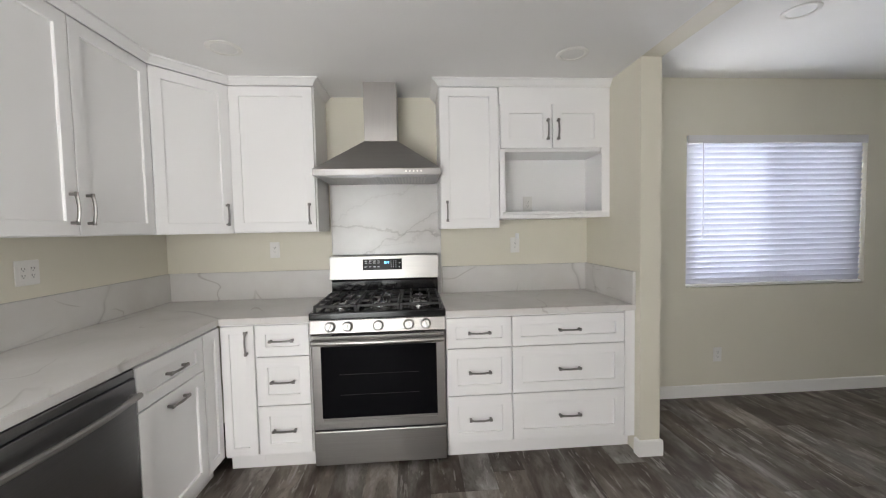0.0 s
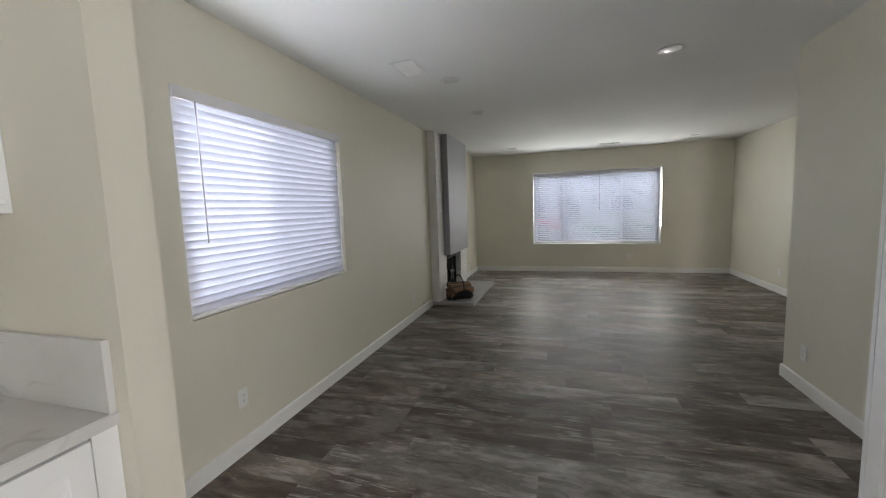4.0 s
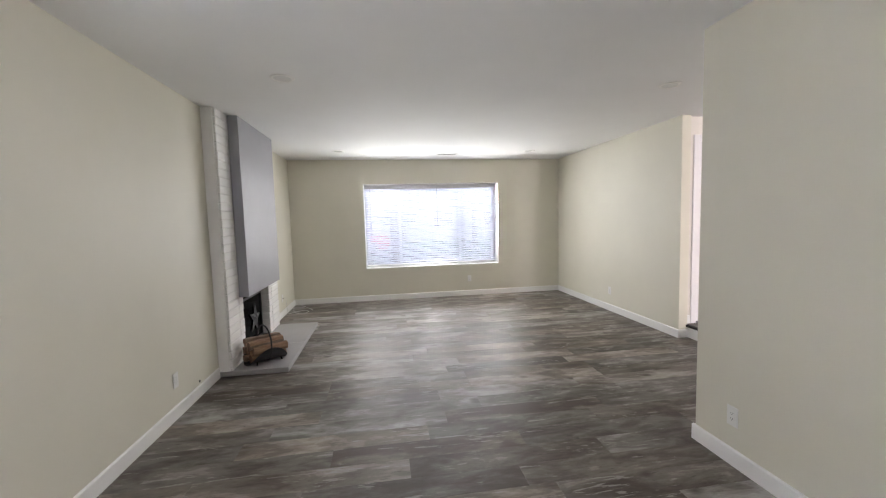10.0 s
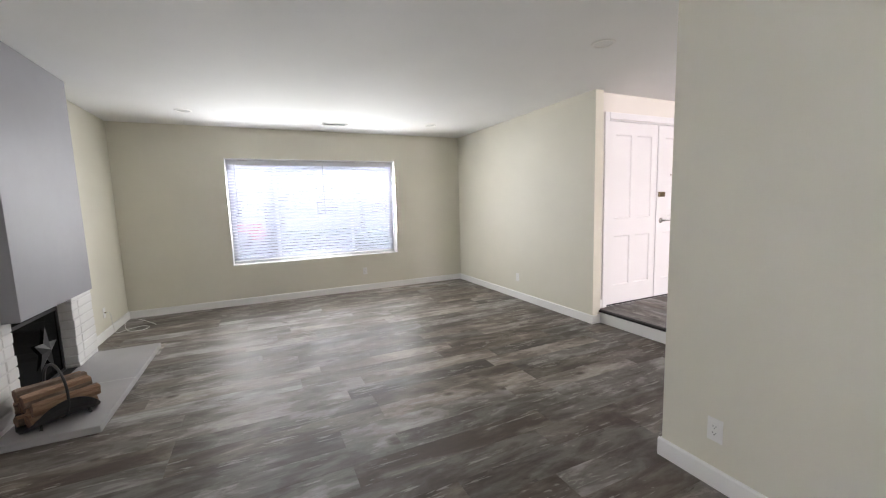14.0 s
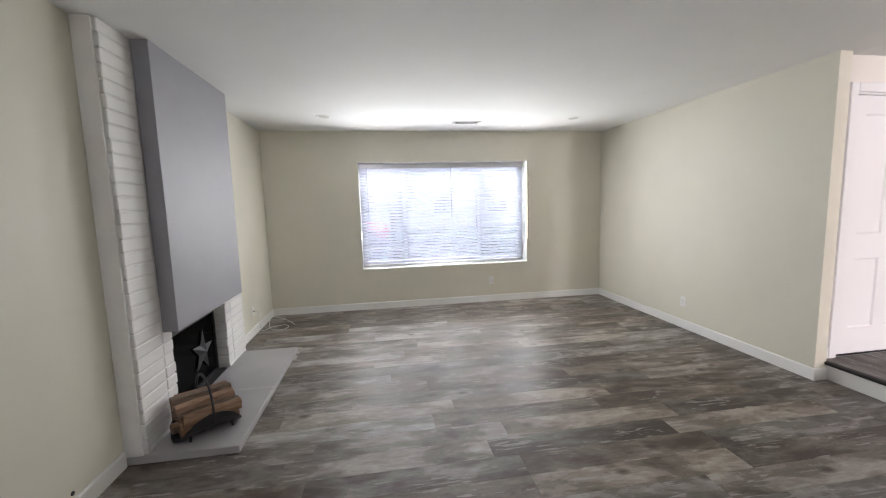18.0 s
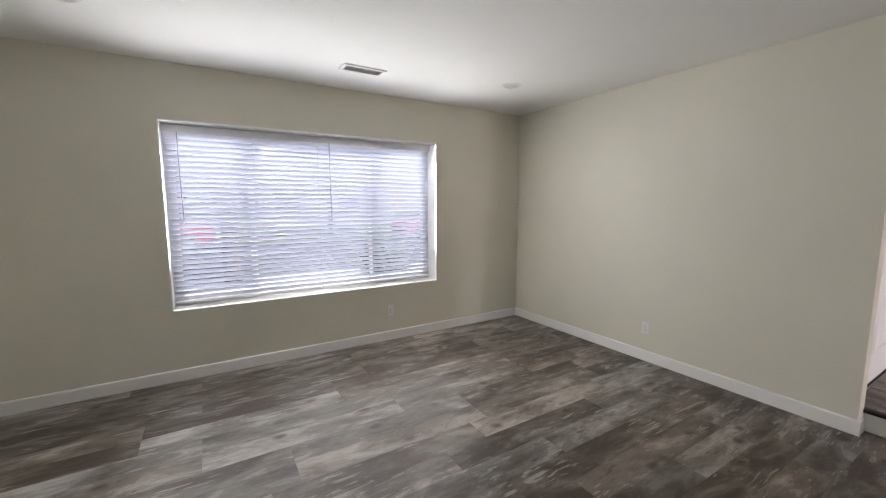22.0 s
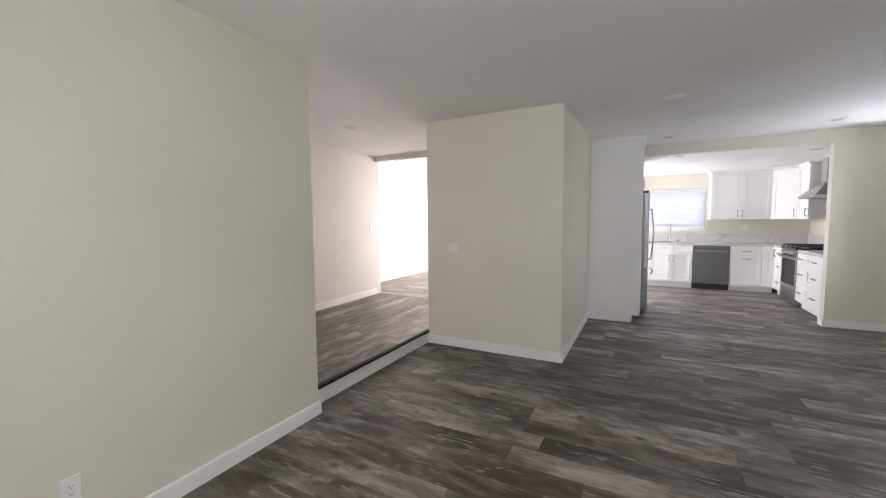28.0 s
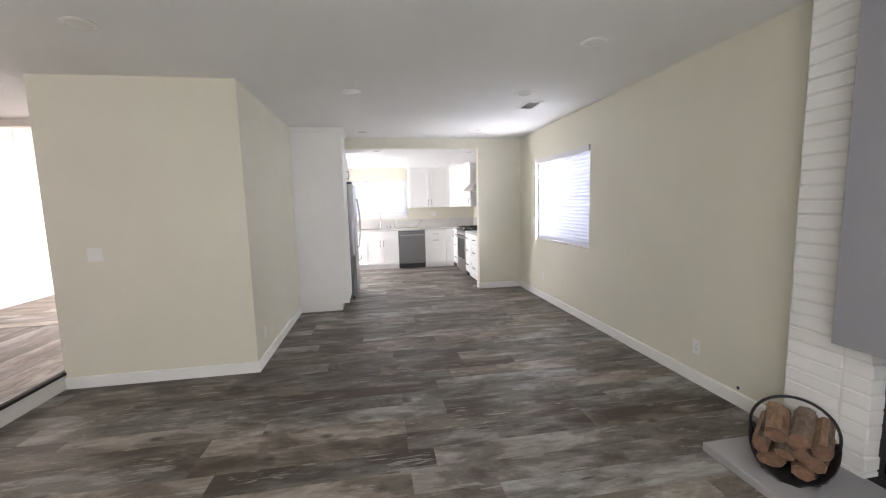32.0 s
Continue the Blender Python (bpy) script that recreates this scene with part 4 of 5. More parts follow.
for x, y, r in ((0.15, 0.15, 0.045), (0.15, 0.41, 0.036), (RW / 2, 0.17, 0.040), (RW - 0.15, 0.15, 0.05), (RW - 0.15, 0.41, 0.036)):
    part("burner", lathe(bmesh.new(), [(r + 0.018, 0.936), (r + 0.016, 0.944), (r, 0.947), (r, 0.955), (r - 0.006, 0.959), (0.0, 0.959)], 24), BURNER, rg, "round steel gas burner", pose(x, y, 0), True)
for gx0, gx1 in ((0.02, 0.262), (0.266, RW - 0.266), (RW - 0.262, RW - 0.02)):
    bm = bmesh.new()
    y0, y1, z0, z1 = 0.02, RD - 0.10, 0.958, 0.972
    for y in (y0, (y0 + y1) / 2, y1):
        box(bm, gx0, gx1, y - 0.006, y + 0.006, z0, z1, 0.002)
    for x in (gx0 + 0.006, gx1 - 0.006):
        box(bm, x - 0.006, x + 0.006, y0, y1, z0, z1, 0.002)
    for k in (1, 2, 3):
        x = gx0 + (gx1 - gx0) * k / 4
        for ya, yb in ((y0, y0 + 0.09), (y0 + 0.17, y1 - 0.17), (y1 - 0.09, y1)):
            box(bm, x - 0.005, x + 0.005, ya, yb, z0 + 0.001, z1 + 0.004, 0.0015)
    for k in (1, 3):
        y = y0 + (y1 - y0) * k / 4
        for xa, xb in ((gx0, gx0 + 0.075), (gx1 - 0.075, gx1)):
            box(bm, xa, xb, y - 0.005, y + 0.005, z0 + 0.001, z1 + 0.004, 0.0015)
    for x in (gx0 + 0.006, gx1 - 0.006):
        for y in (y0, y1):
            box(bm, x - 0.007, x + 0.007, y - 0.007, y + 0.007, 0.935, z0 + 0.002, 0.001)
    part("grate", bm, CAST, rg, "black cast-iron grate")
# backguard
bm = bmesh.new()
extrude_poly(bm, [(RD - 0.075, 0.93), (RD - 0.075, 1.035), (RD - 0.095, 1.05), (RD - 0.082, 1.215), (RD, 1.222), (RD, 0.93)], 0.012, RW - 0.008, lambda a, b, d: (d, a, b))
part("backguard", bm, BLACK_GLOSS, rg)
bm = bmesh.new()
extrude_poly(bm, [(RD - 0.096, 1.05), (RD - 0.102, 1.054), (RD - 0.089, 1.213), (RD - 0.08, 1.218)], 0.004, RW - 0.002, lambda a, b, d: (d, a, b))
part("backguard_face", bm, STEEL, rg)
tl = math.degrees(math.atan2(0.013, 0.159))
dm = Matrix.Translation((0.235, RD - 0.0975, 1.115)) @ pose(0, 0, 0, -tl, 0, 0)
dp = part("display", one(0, 0.278, -0.003, 0.001, 0, 0.078), BLACK_GLASS, rg, "black touch display", dm)
digits = bmesh.new()
for i, x in enumerate((0.151, 0.156, 0.168, 0.178)):
    for zz in (0.044, 0.051, 0.058):
        box(digits, x, x + 0.006, -0.0036, -0.0031, zz, zz + 0.0016)
    box(digits, x + 0.005, x + 0.0066, -0.0036, -0.0031, 0.044, 0.0596)
part("clock_digits", digits, LED, dp, "glowing blue clock digits")
bm = bmesh.new()
for zz in (0.062, 0.048, 0.022):
    for k in range(4):
        box(bm, 0.014 + 0.030 * k, 0.032 + 0.030 * k, -0.0036, -0.0031, zz, zz + 0.004)
for zz in (0.060, 0.046, 0.032, 0.018):
    for k in range(3):
        box(bm, 0.198 + 0.017 * k, 0.203 + 0.017 * k, -0.0036, -0.0031, zz, zz + 0.005)
box(bm, 0.255, 0.268, -0.0036, -0.0031, 0.045, 0.049)
box(bm, 0.255, 0.262, -0.0036, -0.0031, 0.016, 0.024)
part("button_marks", bm, MARK, dp)
part("maker_mark", one(0.350, 0.420, RD - 0.1015, RD - 0.1003, 1.078, 1.084), MARK, rg)

# ---- hood ----
hx0, hx1 = -0.462, 0.318
hd = thing("range_hood", pose(hx0, KNY, 0), "stainless steel chimney range hood", "range hood")
HW = hx1 - hx0
cx0, cx1 = 0.294, 0.508
bm = bmesh.new()
lo = [(0.0, -0.50), (HW, -0.50), (HW, -0.002), (0.0, -0.002)]
hi = [(cx0, -0.30), (cx1, -0.30), (cx1, -0.002), (cx0, -0.002)]
a = [bm.verts.new((x, y, 1.776)) for x, y in lo]
b = [bm.verts.new((x, y, 1.984)) for x, y in hi]
for k in range(4):
    bm.faces.new((a[k], a[(k + 1) % 4], b[(k + 1) % 4], b[k]))
bm.faces.new(b)
bm.faces.new(list(reversed(a)))
part("canopy", bm, STEEL, hd)
part("lip", one(-0.001, HW + 0.001, -0.502, -0.003, 1.735, 1.776, 0.003, 2), STEEL, hd, "brushed steel front lip")
part("underside", one(0.012, HW - 0.012, -0.49, -0.012, 1.732, 1.7348), STEEL_DARK, hd)
part("chimney", one(cx0, cx1, -0.30, -0.003, 1.984, KH, 0.002), STEEL_V, hd, "square steel chimney")
for k in range(5):
    part("button", lathe(bmesh.new(), [(0.0055, 0), (0.0055, 0.003), (0.003, 0.004)], 12), PLASTIC, hd, "", pose(0.565 + 0.023 * k, -0.502, 1.757, 90, 0, 0))
for fx0, fx1 in ((0.09, HW / 2 - 0.015), (HW / 2 + 0.015, HW - 0.09)):
    bf = part("baffle_filter", one(fx0 - 0.012, fx1 + 0.008, -0.462, -0.108, 1.7295, 1.7318), STEEL_DARK, hd, "slotted steel grease filter")
    me = mesh_of("baffle", one(0, 0.010, -0.45, -0.12, 1.7265, 1.7292), STEEL)
    k = fx0
    while k < fx1 - 0.008:
        part("baffle", me, None, bf, "", pose(k, 0, 0))
        k += 0.021


# ---- dishwasher, sink, fridge, pantry ----
dw = thing("dishwasher", west(1.602), "dark stainless dishwasher under the worktop", "dishwasher")
part("body", one(0.008, 0.612, 0.02, 0.58, 0.03, 0.875), DARKPLASTIC, dw)
part("door", one(0.006, 0.614, -0.022, 0.019, 0.118, 0.838, 0.004, 2), STEEL_DARK, dw, "dark brushed steel door")
part("control_strip", one(0.006, 0.614, -0.018, 0.019, 0.841, 0.874, 0.004, 2), STEEL_DARK, dw)
part("kick_plate", one(0.008, 0.612, 0.03, 0.05, 0.0, 0.112), DARKPLASTIC, dw, "black kick plate")
bm = ring_sweep(bmesh.new(), [(0.03 + 0.56 * i / 12, -0.052 - 0.018 * math.sin(math.pi * i / 12), 0.775) for i in range(13)], 0.0125, 8)
for s in (0.04, 0.58):
    box(bm, s - 0.010, s + 0.010, -0.055, -0.02, 0.767, 0.783, 0.002)
part("handle", bm, STEEL, dw, "bowed steel handle", smooth=True)

fc = thing("faucet", pose(WX + 0.13, 1.215, CT), "tall chrome gooseneck kitchen faucet", "faucet")
part("base", lathe(bmesh.new(), [(0.027, 0), (0.027, 0.008), (0.02, 0.014), (0.018, 0.10), (0.014, 0.11)], 20), CHROME, fc, smooth=True)
gp = [(0, 0, 0.10), (0, 0, 0.30)] + [(0.085 - 0.085 * math.cos(t), 0, 0.30 + 0.085 * math.sin(t)) for t in (math.pi * k / 10 for k in range(1, 11))] + [(0.170, 0, 0.24)]
part("spout", ring_sweep(bmesh.new(), gp, [0.012] * (len(gp) - 1) + [0.015], 10, up=Vector((0, 1, 0))), CHROME, fc, smooth=True)
part("lever", ring_sweep(bmesh.new(), [(0, -0.015, 0.075), (0, -0.045, 0.082), (0.0, -0.10, 0.088)], [0.008, 0.007, 0.005], 8), CHROME, fc, smooth=True)
for y in (1.36, 1.44):
    ob = thing("soap_dispenser", pose(WX + 0.13, y, CT), "small chrome sink fitting", "soap dispenser", "sink fittings")
    part("body", lathe(bmesh.new(), [(0.018, 0), (0.018, 0.05), (0.014, 0.06), (0.0, 0.062)], 16), CHROME, ob, smooth=True)
ob = thing("sprayer", pose(WX + 0.13, 1.55, CT), "slim chrome sink sprayer", "sprayer")
part("body", ring_sweep(bmesh.new(), [(0, 0, 0), (0, 0, 0.10), (0.01, 0, 0.17)], [0.012, 0.010, 0.007], 10), CHROME, ob, smooth=True)
sk = thing("sink", pose(WX + 0.34, 1.2, CT), "stainless steel sink rim in the worktop", "sink")
part("basin_rim", one(-0.17, 0.17, -0.36, 0.36, 0.0005, 0.003, 0.001), STEEL, sk)
part("basin_floor", one(-0.16, 0.16, -0.35, 0.35, 0.0032, 0.0040), STEEL_DARK, sk)

PF = 0.70
pn = thing("pantry_cabinet", pose(2.450, PF - 0.022, 0, 0, 0, 180), "tall white shaker pantry cabinet", "cabinet")
PW, PD, PT = 0.600, PF - 0.022 - 0.03, 2.46
part("body", one(0.02, PW, 0.0, PD, 0.1, PT), CAB, pn)
bm = bmesh.new()
extrude_poly(bm, [(-0.02, 0.1), (0.08, 0.1), (0.08, 0.0), (PD, 0.0), (PD, PT), (-0.02, PT)], 0.0, 0.019, lambda a, b, d: (d, a, b))
part("side_panel", bm, CAB, pn, "plain white end panel")
part("toe_kick", one(0.02, PW, 0.08, 0.095, 0.0, 0.1), CAB, pn)
fronts(pn, [("door", 0.022, PW, 0.118, 1.365, (PW - 0.045, 1.255, True), 0.065), ("door", 0.022, PW, 1.369, PT - 0.002, (PW - 0.045, 1.475, True), 0.065)])
bm = bmesh.new()
extrude_poly(bm, [(-0.02, PT), (-0.03, PT + 0.015), (-0.06, H - 0.006), (0.03, H - 0.006), (0.03, PT)], -0.01, PW + 0.005, lambda a, b, d: (d, a, b))
extrude_poly(bm, [(0.0, PT), (-0.01, PT + 0.015), (-0.012, H - 0.006), (0.03, H - 0.006), (0.03, PT)], 0.031, PD, lambda a, b, d: (a, d, b))
part("crown_moulding", bm, CAB, pn)

fx1, fx0 = 1.835, 0.925
fr = thing("refrigerator", pose(fx1, 0.785, 0, 0, 0, 180), "dark stainless two-door refrigerator", "refrigerator")
FW = fx1 - fx0
part("body", one(0.01, FW - 0.01, 0.07, 0.72, 0.03, 1.80), STEEL_DARK, fr)
for x0, x1, hx in ((0.004, FW / 2 - 0.003, FW / 2 - 0.035), (FW / 2 + 0.003, FW - 0.004, FW / 2 + 0.035)):
    dr = part("door", one(x0, x1, 0.0, 0.066, 0.70, 1.80, 0.012, 3), FRIDGE, fr, "dark brushed steel door")
    bm = ring_sweep(bmesh.new(), [(hx, -0.035 - 0.035 * math.sin(math.pi * k / 14), 0.78 + 0.80 * k / 14) for k in range(15)], 0.012, 8, up=Vector((1, 0, 0)))
    for z in (0.79, 1.57):
        box(bm, hx - 0.010, hx + 0.010, -0.04, 0.002, z - 0.01, z + 0.01, 0.002)
    part("handle", bm, STEEL, dr, "bowed steel handle", smooth=True)
dr = part("freezer_drawer", one(0.004, FW - 0.004, 0.0, 0.066, 0.06, 0.692, 0.012, 3), FRIDGE, fr, "dark brushed steel drawer")
bm = ring_sweep(bmesh.new(), [(0.07 + (FW - 0.14) * k / 12, -0.035 - 0.03 * math.sin(math.pi * k / 12), 0.60) for k in range(13)], 0.012, 8)
part("handle", bm, STEEL, dr, "bowed steel handle", smooth=True)
part("grille", one(0.02, FW - 0.02, 0.05, 0.07, 0.0, 0.055), DARKPLASTIC, fr)
part("hinge_cover", one(0.01, 0.10, 0.01, 0.12, 1.801, 1.835, 0.006), DARKPLASTIC, fr)
oc = thing("wall_cabinet", pose(fx1, 0.655, 0, 0, 0, 180), "white shaker cabinet over the refrigerator", "cabinet", "kitchen wall cabinets")
part("body", one(0.0, FW, 0.0, 0.65, 1.86, 2.262), CAB, oc)
fronts(oc, [("door", 0.002, FW / 2 - 0.001, 1.863, 2.26, (FW / 2 - 0.04, 1.97, True), 0.06), ("door", FW / 2 + 0.001, FW - 0.002, 1.863, 2.26, (FW / 2 + 0.04, 1.97, True), 0.06)])
part("top_filler", one(0.0, FW, 0.0, 0.05, 2.263, KH - 0.002), CAB, oc)


# ---- fireplace ----
FX0, FX1, FY = 6.20, 7.95, 3.448
OX0, OX1, OZ = 6.604, 7.50, 0.80
BD = NY - FY - 0.002
fp = thing("fireplace", pose(0, 0, 0), "white-painted brick fireplace with a grey chimney hood", "fireplace")
bm = bmesh.new()
box(bm, FX0 + 0.012, OX0 - 0.012, FY + 0.002, NY - 0.002, 0.0, H - 0.002)
box(bm, OX1 + 0.012, FX1 - 0.012, FY + 0.002, NY - 0.002, 0.0, H - 0.002)
box(bm, OX0 - 0.012, OX1 + 0.012, FY + 0.002, NY - 0.002, OZ, H - 0.002)
part("mortar_bed", bm, MORTAR, fp, "white painted mortar")
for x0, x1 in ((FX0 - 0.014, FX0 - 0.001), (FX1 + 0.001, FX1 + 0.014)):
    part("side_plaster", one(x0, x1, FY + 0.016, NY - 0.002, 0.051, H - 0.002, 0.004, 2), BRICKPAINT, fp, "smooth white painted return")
bm = one(6.485, 7.675, 3.347, FY - 0.004, 0.710, H - 0.002, 0.003, 2)
part("chimney_hood", bm, MANTEL, fp, "smooth grey-painted chimney hood")

hearth = thing("hearth", pose(6.186, 2.930, 0), "grey-painted low masonry hearth slab", "hearth")
part("slab", one(0.0, 1.72, 0.0, NY - 2.930 - 0.001, 0.0, 0.050, 0.006, 2), HEARTH, hearth)
for x in (0.80,):
    part("seam", one(x, x + 0.003, 0.002, 0.50, 0.0502, 0.0507), MORTAR, hearth)
# firebox behind the opening, dark, with a screen and its star
fb = thing("firebox", pose(0, 0, 0), "sooty black firebox behind a dark glass screen", "firebox")
bm = bmesh.new()
y0, y1 = NY + 0.002, 4.05
box(bm, OX0 - 0.06, OX0 - 0.012, y0, y1, 0.0, OZ + 0.05)
box(bm, OX1 + 0.012, OX1 + 0.06, y0, y1, 0.0, OZ + 0.05)
box(bm, OX0 - 0.012, OX1 + 0.012, y1 - 0.05, y1, 0.0, OZ + 0.05)
box(bm, OX0 - 0.012, OX1 + 0.012, y0, y1 - 0.05, OZ, OZ + 0.05)
box(bm, OX0 - 0.012, OX1 + 0.012, y0, y1 - 0.05, -0.02, 0.049)
part("lining", bm, SOOT, fb)
part("ash_floor", one(OX0 + 0.004, OX1 - 0.004, FY + 0.012, 3.53, 0.0503, 0.0535, 0.001), SOOT, fb, "sooty black strip before the screen")
sc = thing("fire_screen", pose(0, 3.545, 0.050), "black framed dark glass fire screen with a metal star", "fire screen")
bm = bmesh.new()
sx0, sx1, sz = OX0 - 0.005, OX1 - 0.02, 0.70
for x in (sx0, sx1 - 0.024):
    box(bm, x, x + 0.024, -0.012, 0.012, 0, sz, 0.002)
for z in (0.0, sz - 0.16, sz - 0.024):
    box(bm, sx0 + 0.024, sx1 - 0.024, -0.010, 0.010, z, z + 0.024)
part("frame", bm, IRON, sc)
part("dark_glass", one(sx0 + 0.02, sx1 - 0.02, -0.002, 0.002, 0.02, sz - 0.02), FIREGLASS, sc)


def star_mesh(r):
    """A five-pointed star with a raised ridge along every arm, facing -y."""
    bm = bmesh.new()
    rim = []
    for k in range(10):
        a, q = math.pi / 2 + k * math.pi / 5, r if k % 2 == 0 else r * 0.40
        rim.append(bm.verts.new((q * math.cos(a), 0, q * math.sin(a))))
    tip, back = bm.verts.new((0, -0.03, 0)), bm.verts.new((0, 0.004, 0))
    for k in range(10):
        bm.faces.new((rim[k], rim[(k + 1) % 10], tip))
        bm.faces.new((rim[(k + 1) % 10], rim[k], back))
    bmesh.ops.recalc_face_normals(bm, faces=bm.faces[:])
    return bm


part("star", star_mesh(0.185), STARMETAL, sc, "grey metal five-pointed star", pose(7.20, -0.014, 0.27, 0, 8, 0))

# bricks: courses of stretchers, thinly painted, edges soft and uneven
COURSE = H / 32.0
BRICKS = {}


def brick_mesh(w, d):
    key = (round(w, 3), round(d, 3))
    if key not in BRICKS:
        BRICKS[key] = mesh_of("brick", one(0, w, 0, d, 0, COURSE - 0.009, 0.005, 1), BRICKPAINT)
    return BRICKS[key]


rnd = random.Random(5)
JAMB = 0.125      # the column of header bricks beside the opening
for c in range(32):
    z = c * COURSE + 0.0045
    low = z < OZ - 0.05
    rows = [(FX0, OX0 - JAMB), (OX0 - JAMB, OX0), (OX1, OX1 + JAMB), (OX1 + JAMB, FX1)] if low else [(FX0, OX0 - JAMB), (OX1 + JAMB, FX1)]
    if low is False and z < 0.95:
        rows += [(OX0 - JAMB, OX0 + 0.21), (OX0 + 0.21, OX1 - 0.22), (OX1 - 0.22, OX1 + JAMB)]
    for a, b in rows:
        jut, ea = rnd.uniform(0, 0.005), rnd.uniform(-0.004, 0.003) if a in (FX0, OX1) else 0.0
        eb = rnd.uniform(-0.004, 0.006) if b == OX0 else 0.0
        part("brick", brick_mesh(round((b - a - 0.008 + eb) * 250) / 250, BD - 0.012), None, fp, "", pose(a + 0.004 + ea, FY - jut, z))

# ---- log holder ----
LX, LY = 6.445, 3.215
lh = thing("log_holder", pose(LX, LY, 0.050, 0, 0, 38), "black iron hoop log holder full of split firewood", "log holder")
R = 0.175
HC = 0.188
pts = [(R * math.cos(t), 0, HC + (R * 1.02) * math.sin(t)) for t in (2 * math.pi * k / 40 for k in range(40))]
for y in (0.0,):
    part("hoop", ring_sweep(bmesh.new(), [(x, y, z) for x, y, z in pts], 0.0075, 8, closed=True, up=Vector((0, 1, 0))), IRON, lh, smooth=True)
bm = bmesh.new()
n, rows = 12, []
for j in range(17):
    y = 0.20 * (j / 8 - 1)
    half = math.pi * (0.06 + 0.40 * math.sqrt(max(0.0, 1 - (y / 0.20) ** 2)))
    ring = [(math.pi * 1.5 + half * (2 * k / n - 1), R) for k in range(n + 1)]
    ring += [(t, R + 0.005) for t, q in reversed(ring)]
    droop = -0.012 * (y / 0.20) ** 2
    rows.append([bm.verts.new((q * math.cos(t), y, HC + q * math.sin(t) + droop)) for t, q in ring])
for a, b in zip(rows, rows[1:]):
    for k in range(len(a)):
        bm.faces.new((a[k], a[(k + 1) % len(a)], b[(k + 1) % len(a)], b[k]))
bm.faces.new(rows[0])
bm.faces.new(list(reversed(rows[-1])))
bmesh.ops.recalc_face_normals(bm, faces=bm.faces[:])
part("cradle", bm, IRON, lh, "curved black sheet-iron cradle")
for x in (-0.095, 0.095):
    for y in (-0.12, 0.12):
        part("foot", ring_sweep(bmesh.new(), [(x * 1.12, y * 1.05, 0.0), (x * 1.05, y, 0.02), (x * 0.92, y, 0.060)], [0.009, 0.007, 0.007], 8), IRON, lh, smooth=True)


def split_log(seed, r, length, squash):
    """A chunk of split firewood along y: an uneven prism, bark on its upper round side, bare wood on the split faces."""
    rn = random.Random(seed)
    n = 8
    prof = []
    for k in range(n):
        a = math.pi * 2 * (k + rn.uniform(-0.22, 0.22)) / n
        q = r * (1.0 if k in (1, 2, 3) else rn.uniform(0.80, 1.0))
        prof.append((q * math.cos(a), q * squash * math.sin(a)))
    bm = bmesh.new()
    ny, twist, bend = 7, rn.uniform(-0.12, 0.12), rn.uniform(-0.006, 0.006)
    rings = []
    for j in range(ny):
        q = j / (ny - 1) - 0.5
        c, d, g = math.cos(twist * q), math.sin(twist * q), (1 + 0.08 * q) * (0.94 if j in (0, ny - 1) else 1.0)
        y = length * (q if j not in (1, ny - 2) else math.copysign(0.488, q))
        rings.append([bm.verts.new(((x * c - z * d) * g + bend * 4 * q * q + rn.uniform(-0.0015, 0.0015), y + (rn.uniform(-0.004, 0.004) if j in (0, ny - 1) else 0.0), (x * d + z * c) * g + rn.uniform(-0.0015, 0.0015))) for x, z in prof])
    for p, q in zip(rings, rings[1:]):
        for k in range(n):
            bm.faces.new((p[k], p[(k + 1) % n], q[(k + 1) % n], q[k])).material_index = 1 if k in (0, 1, 2, 3) else 0
    for ring in (rings[0], rings[-1]):
        bm.faces.new(ring).material_index = 2
    bmesh.ops.recalc_face_normals(bm, faces=bm.faces[:])
    return mesh_of("firewood_log", bm, [WOOD, BARK, ENDGRAIN])


for i, (x, z, r, turn, squash) in enumerate((
        (-0.066, 0.086, 0.066, 176, 0.66), (0.045, 0.066, 0.052, 200, 0.72), (0.112, 0.120, 0.046, 250, 0.80),
        (-0.118, 0.158, 0.050, 80, 0.80), (-0.028, 0.148, 0.046, 20, 0.62), (0.050, 0.146, 0.050, 60, 0.78),
        (-0.064, 0.216, 0.058, 190, 0.74), (0.032, 0.222, 0.054, 10, 0.80), (0.108, 0.206, 0.046, 120, 0.95))):
    ob = new("firewood_log", split_log(20 + i, r, 0.33 + 0.02 * math.sin(i * 2.1), squash))
    ob.matrix_world = lh.matrix_world @ pose(x, 0.016 * math.sin(i * 1.3), z - 0.008, 2.0 * math.cos(i * 1.9), turn, -3.0 + 4.0 * math.sin(i * 2.3))
    tagged(ob, "split firewood log with bark in the iron holder", "firewood", "firewood in the holder")

# ---- front doors ----
fdoor = new("door_1")
fdoor.matrix_world = pose(DX, -1.645, STEP, 0, 0, -90)
tagged(fdoor, "white painted double front doors with four panels each, closed", "door", "", "structure")
DW, DH = 1.690, 2.113
bm = bmesh.new()
box(bm, -0.072, -0.001, -0.022, -0.001, 0.0, DH + 0.072, 0.004)
box(bm, DW + 0.001, DW + 0.072, -0.022, -0.001, 0.0, DH + 0.072, 0.004)
box(bm, 0.0, DW, -0.022, -0.001, DH + 0.001, DH + 0.072, 0.004)
part("casing", bm, DOORPAINT, fdoor)
bm = bmesh.new()
box(bm, 0.0005, 0.012, 0.0, 0.15, 0.0, DH)
box(bm, DW - 0.012, DW - 0.0005, 0.0, 0.15, 0.0, DH)
box(bm, 0.012, DW - 0.012, 0.0, 0.15, DH - 0.012, DH - 0.0005)
part("jamb", bm, DOORPAINT, fdoor)
